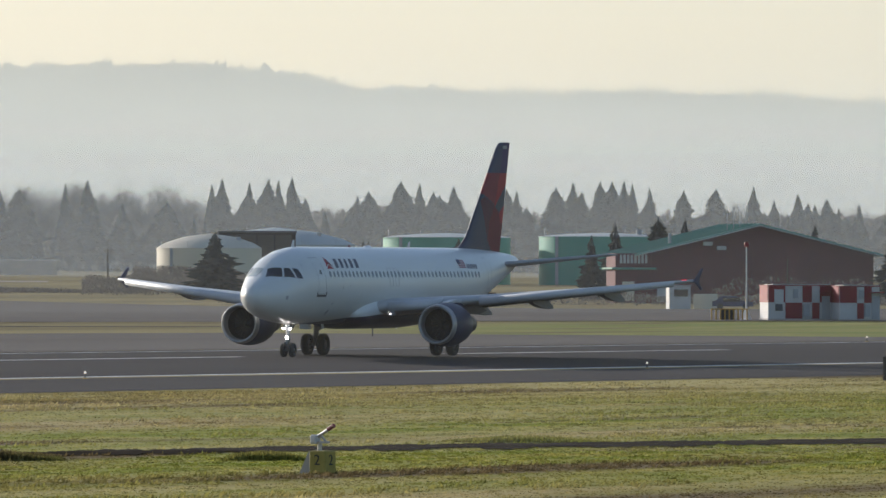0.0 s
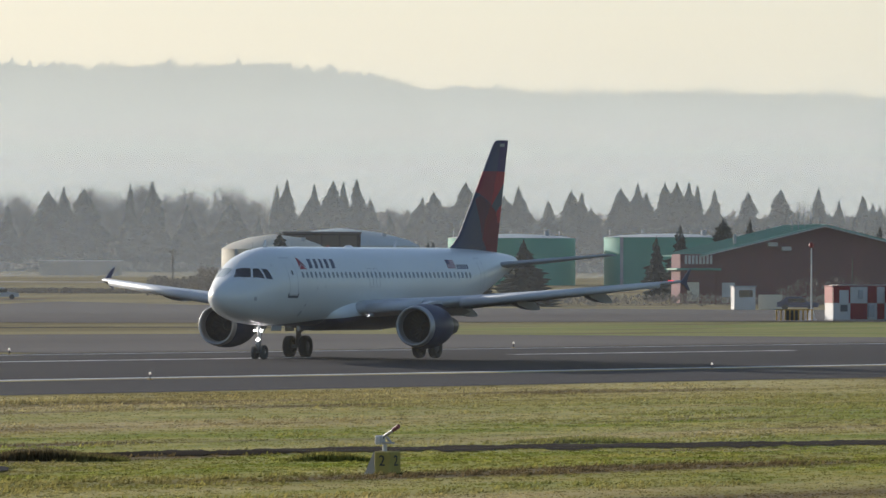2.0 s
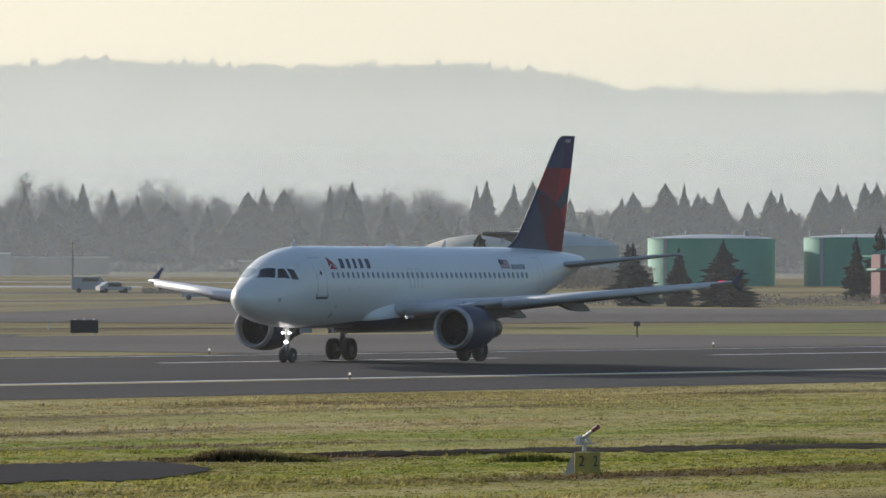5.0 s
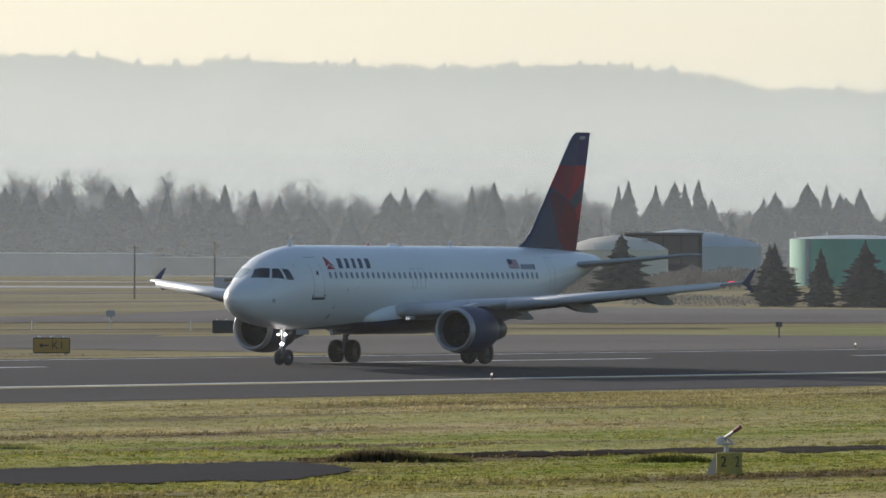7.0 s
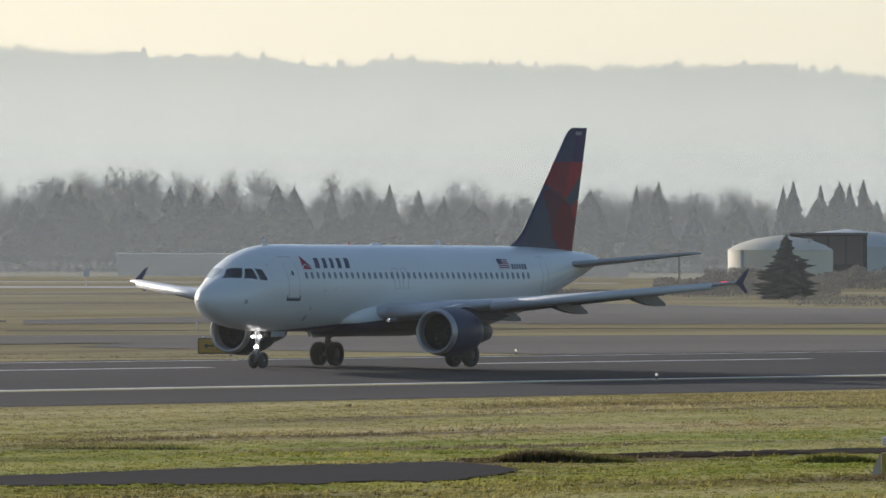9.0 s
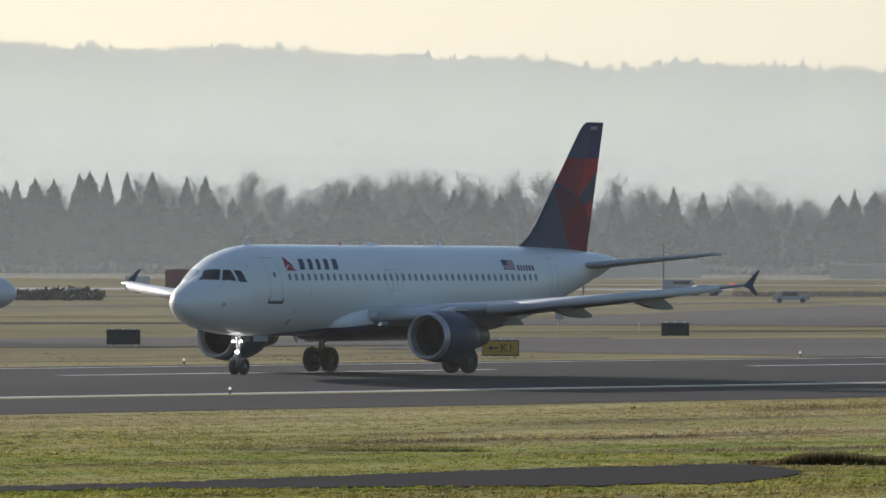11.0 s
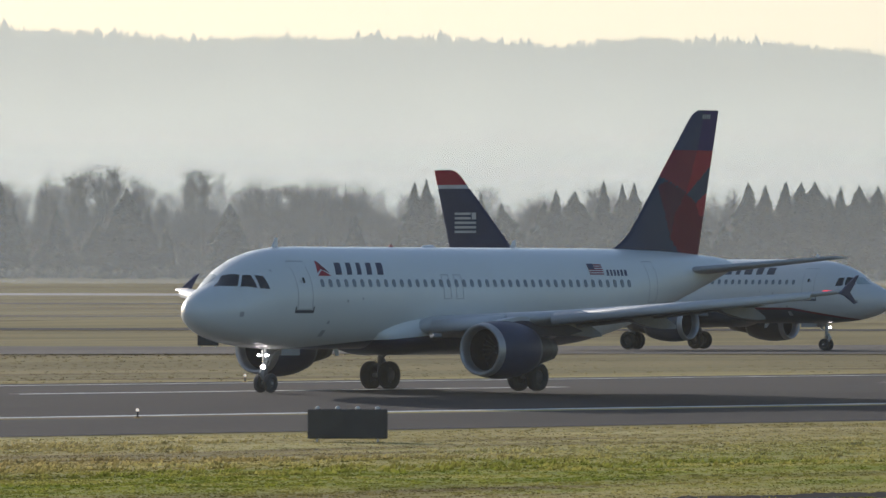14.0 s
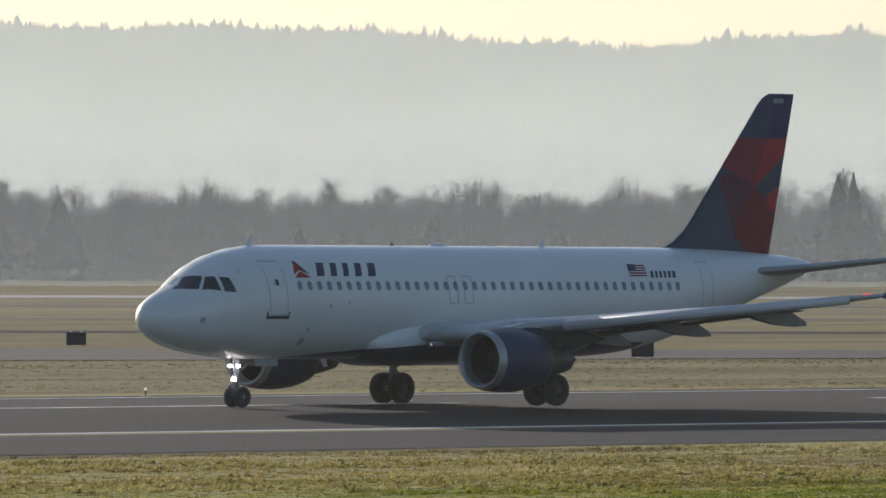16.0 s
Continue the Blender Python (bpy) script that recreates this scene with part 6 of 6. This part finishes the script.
tall_grass(60.25, 61.10, 286, 289, 9000, 0.42, 41)
tall_grass(62.02, 62.55, 287, 289.5, 5000, 0.34, 42)
tall_grass(63.3, 64.3, 318, 321, 5000, 0.26, 43)
tall_grass(57.5, 58.6, 303, 306, 5000, 0.26, 44)
tufts("grass", 59, 67, 400, 560, 60000, 34, lambda x, y: y > 205.2)
tufts("grass", 44.5, 67, 225, 440, 230000, 31, lambda x, y: y > 204.5 or in_dark_strip(x, y))
tufts("grass", 44.5, 67, 400, 640, 30000, 32, lambda x, y: y < 265 or (x > 465 and y < 352 and x < 645))
clumps(44.5, 67, 228, 520, 32000, 33, lambda x, y: y > 203 or in_dark_strip(x, y))


def motions():
    rows = [(0.0, 454.17, 239.58, 4.46), (0.5, 451.30, 239.36, 4.17), (1.0, 448.15, 239.15, 3.66), (1.5, 445.02, 238.96, 3.16), (2.0, 441.87, 238.81, 2.57), (2.5, 438.71, 238.68, 1.97), (3.0, 435.56, 238.60, 1.63), (3.5, 432.40, 238.53, 1.22), (4.0, 429.19, 238.48, 0.91), (4.2, 427.88, 238.45, 0.75),
            (6.3, 413.08, 238.36, -0.03), (6.5, 411.58, 238.37, -0.09), (7.0, 407.76, 238.38, -0.05), (7.5, 403.82, 238.38, 0.0), (8.0, 399.54, 238.36, 0.0), (8.2, 397.69, 238.35, -0.05),
            (10.3, 373.81, 238.38, -0.43), (10.5, 370.95, 238.41, -0.45), (11.0, 363.45, 238.46, -0.47), (11.5, 355.31, 238.52, -0.48), (12.0, 346.51, 238.60, -0.45), (12.5, 337.09, 238.67, -0.40), (13.0, 327.34, 238.73, -0.35), (13.5, 316.60, 238.79, -0.25), (14.0, 305.23, 238.83, -0.18), (14.5, 293.19, 238.85, -0.08), (15.0, 280.47, 238.86, -0.02), (15.5, 267.11, 238.86, 0.04), (16.0, 253.09, 238.84, 0.12)]
    walk(airliner_taking_off, [(t, pose(x, y, 0.0, 0, 0, turn)) for t, x, y, turn in rows])
    # the second airliner creeps along the taxiway at a walking pace
    rows = []
    for t in (0.0, 4.0, 8.0, 11.0, 13.8, 16.0):
        p = polar(56.07, 628) + 1.35 * (t - 13.8) * polar(TAXI_HEADING, 1.0)
        rows.append((t, pose(p.x, p.y, ground_z(p.x, p.y) + 0.06, 0, 0, 270 - TAXI_HEADING)))
    walk(airliner_taxiing, rows)


TAXI_HEADING = 180.0
motions()
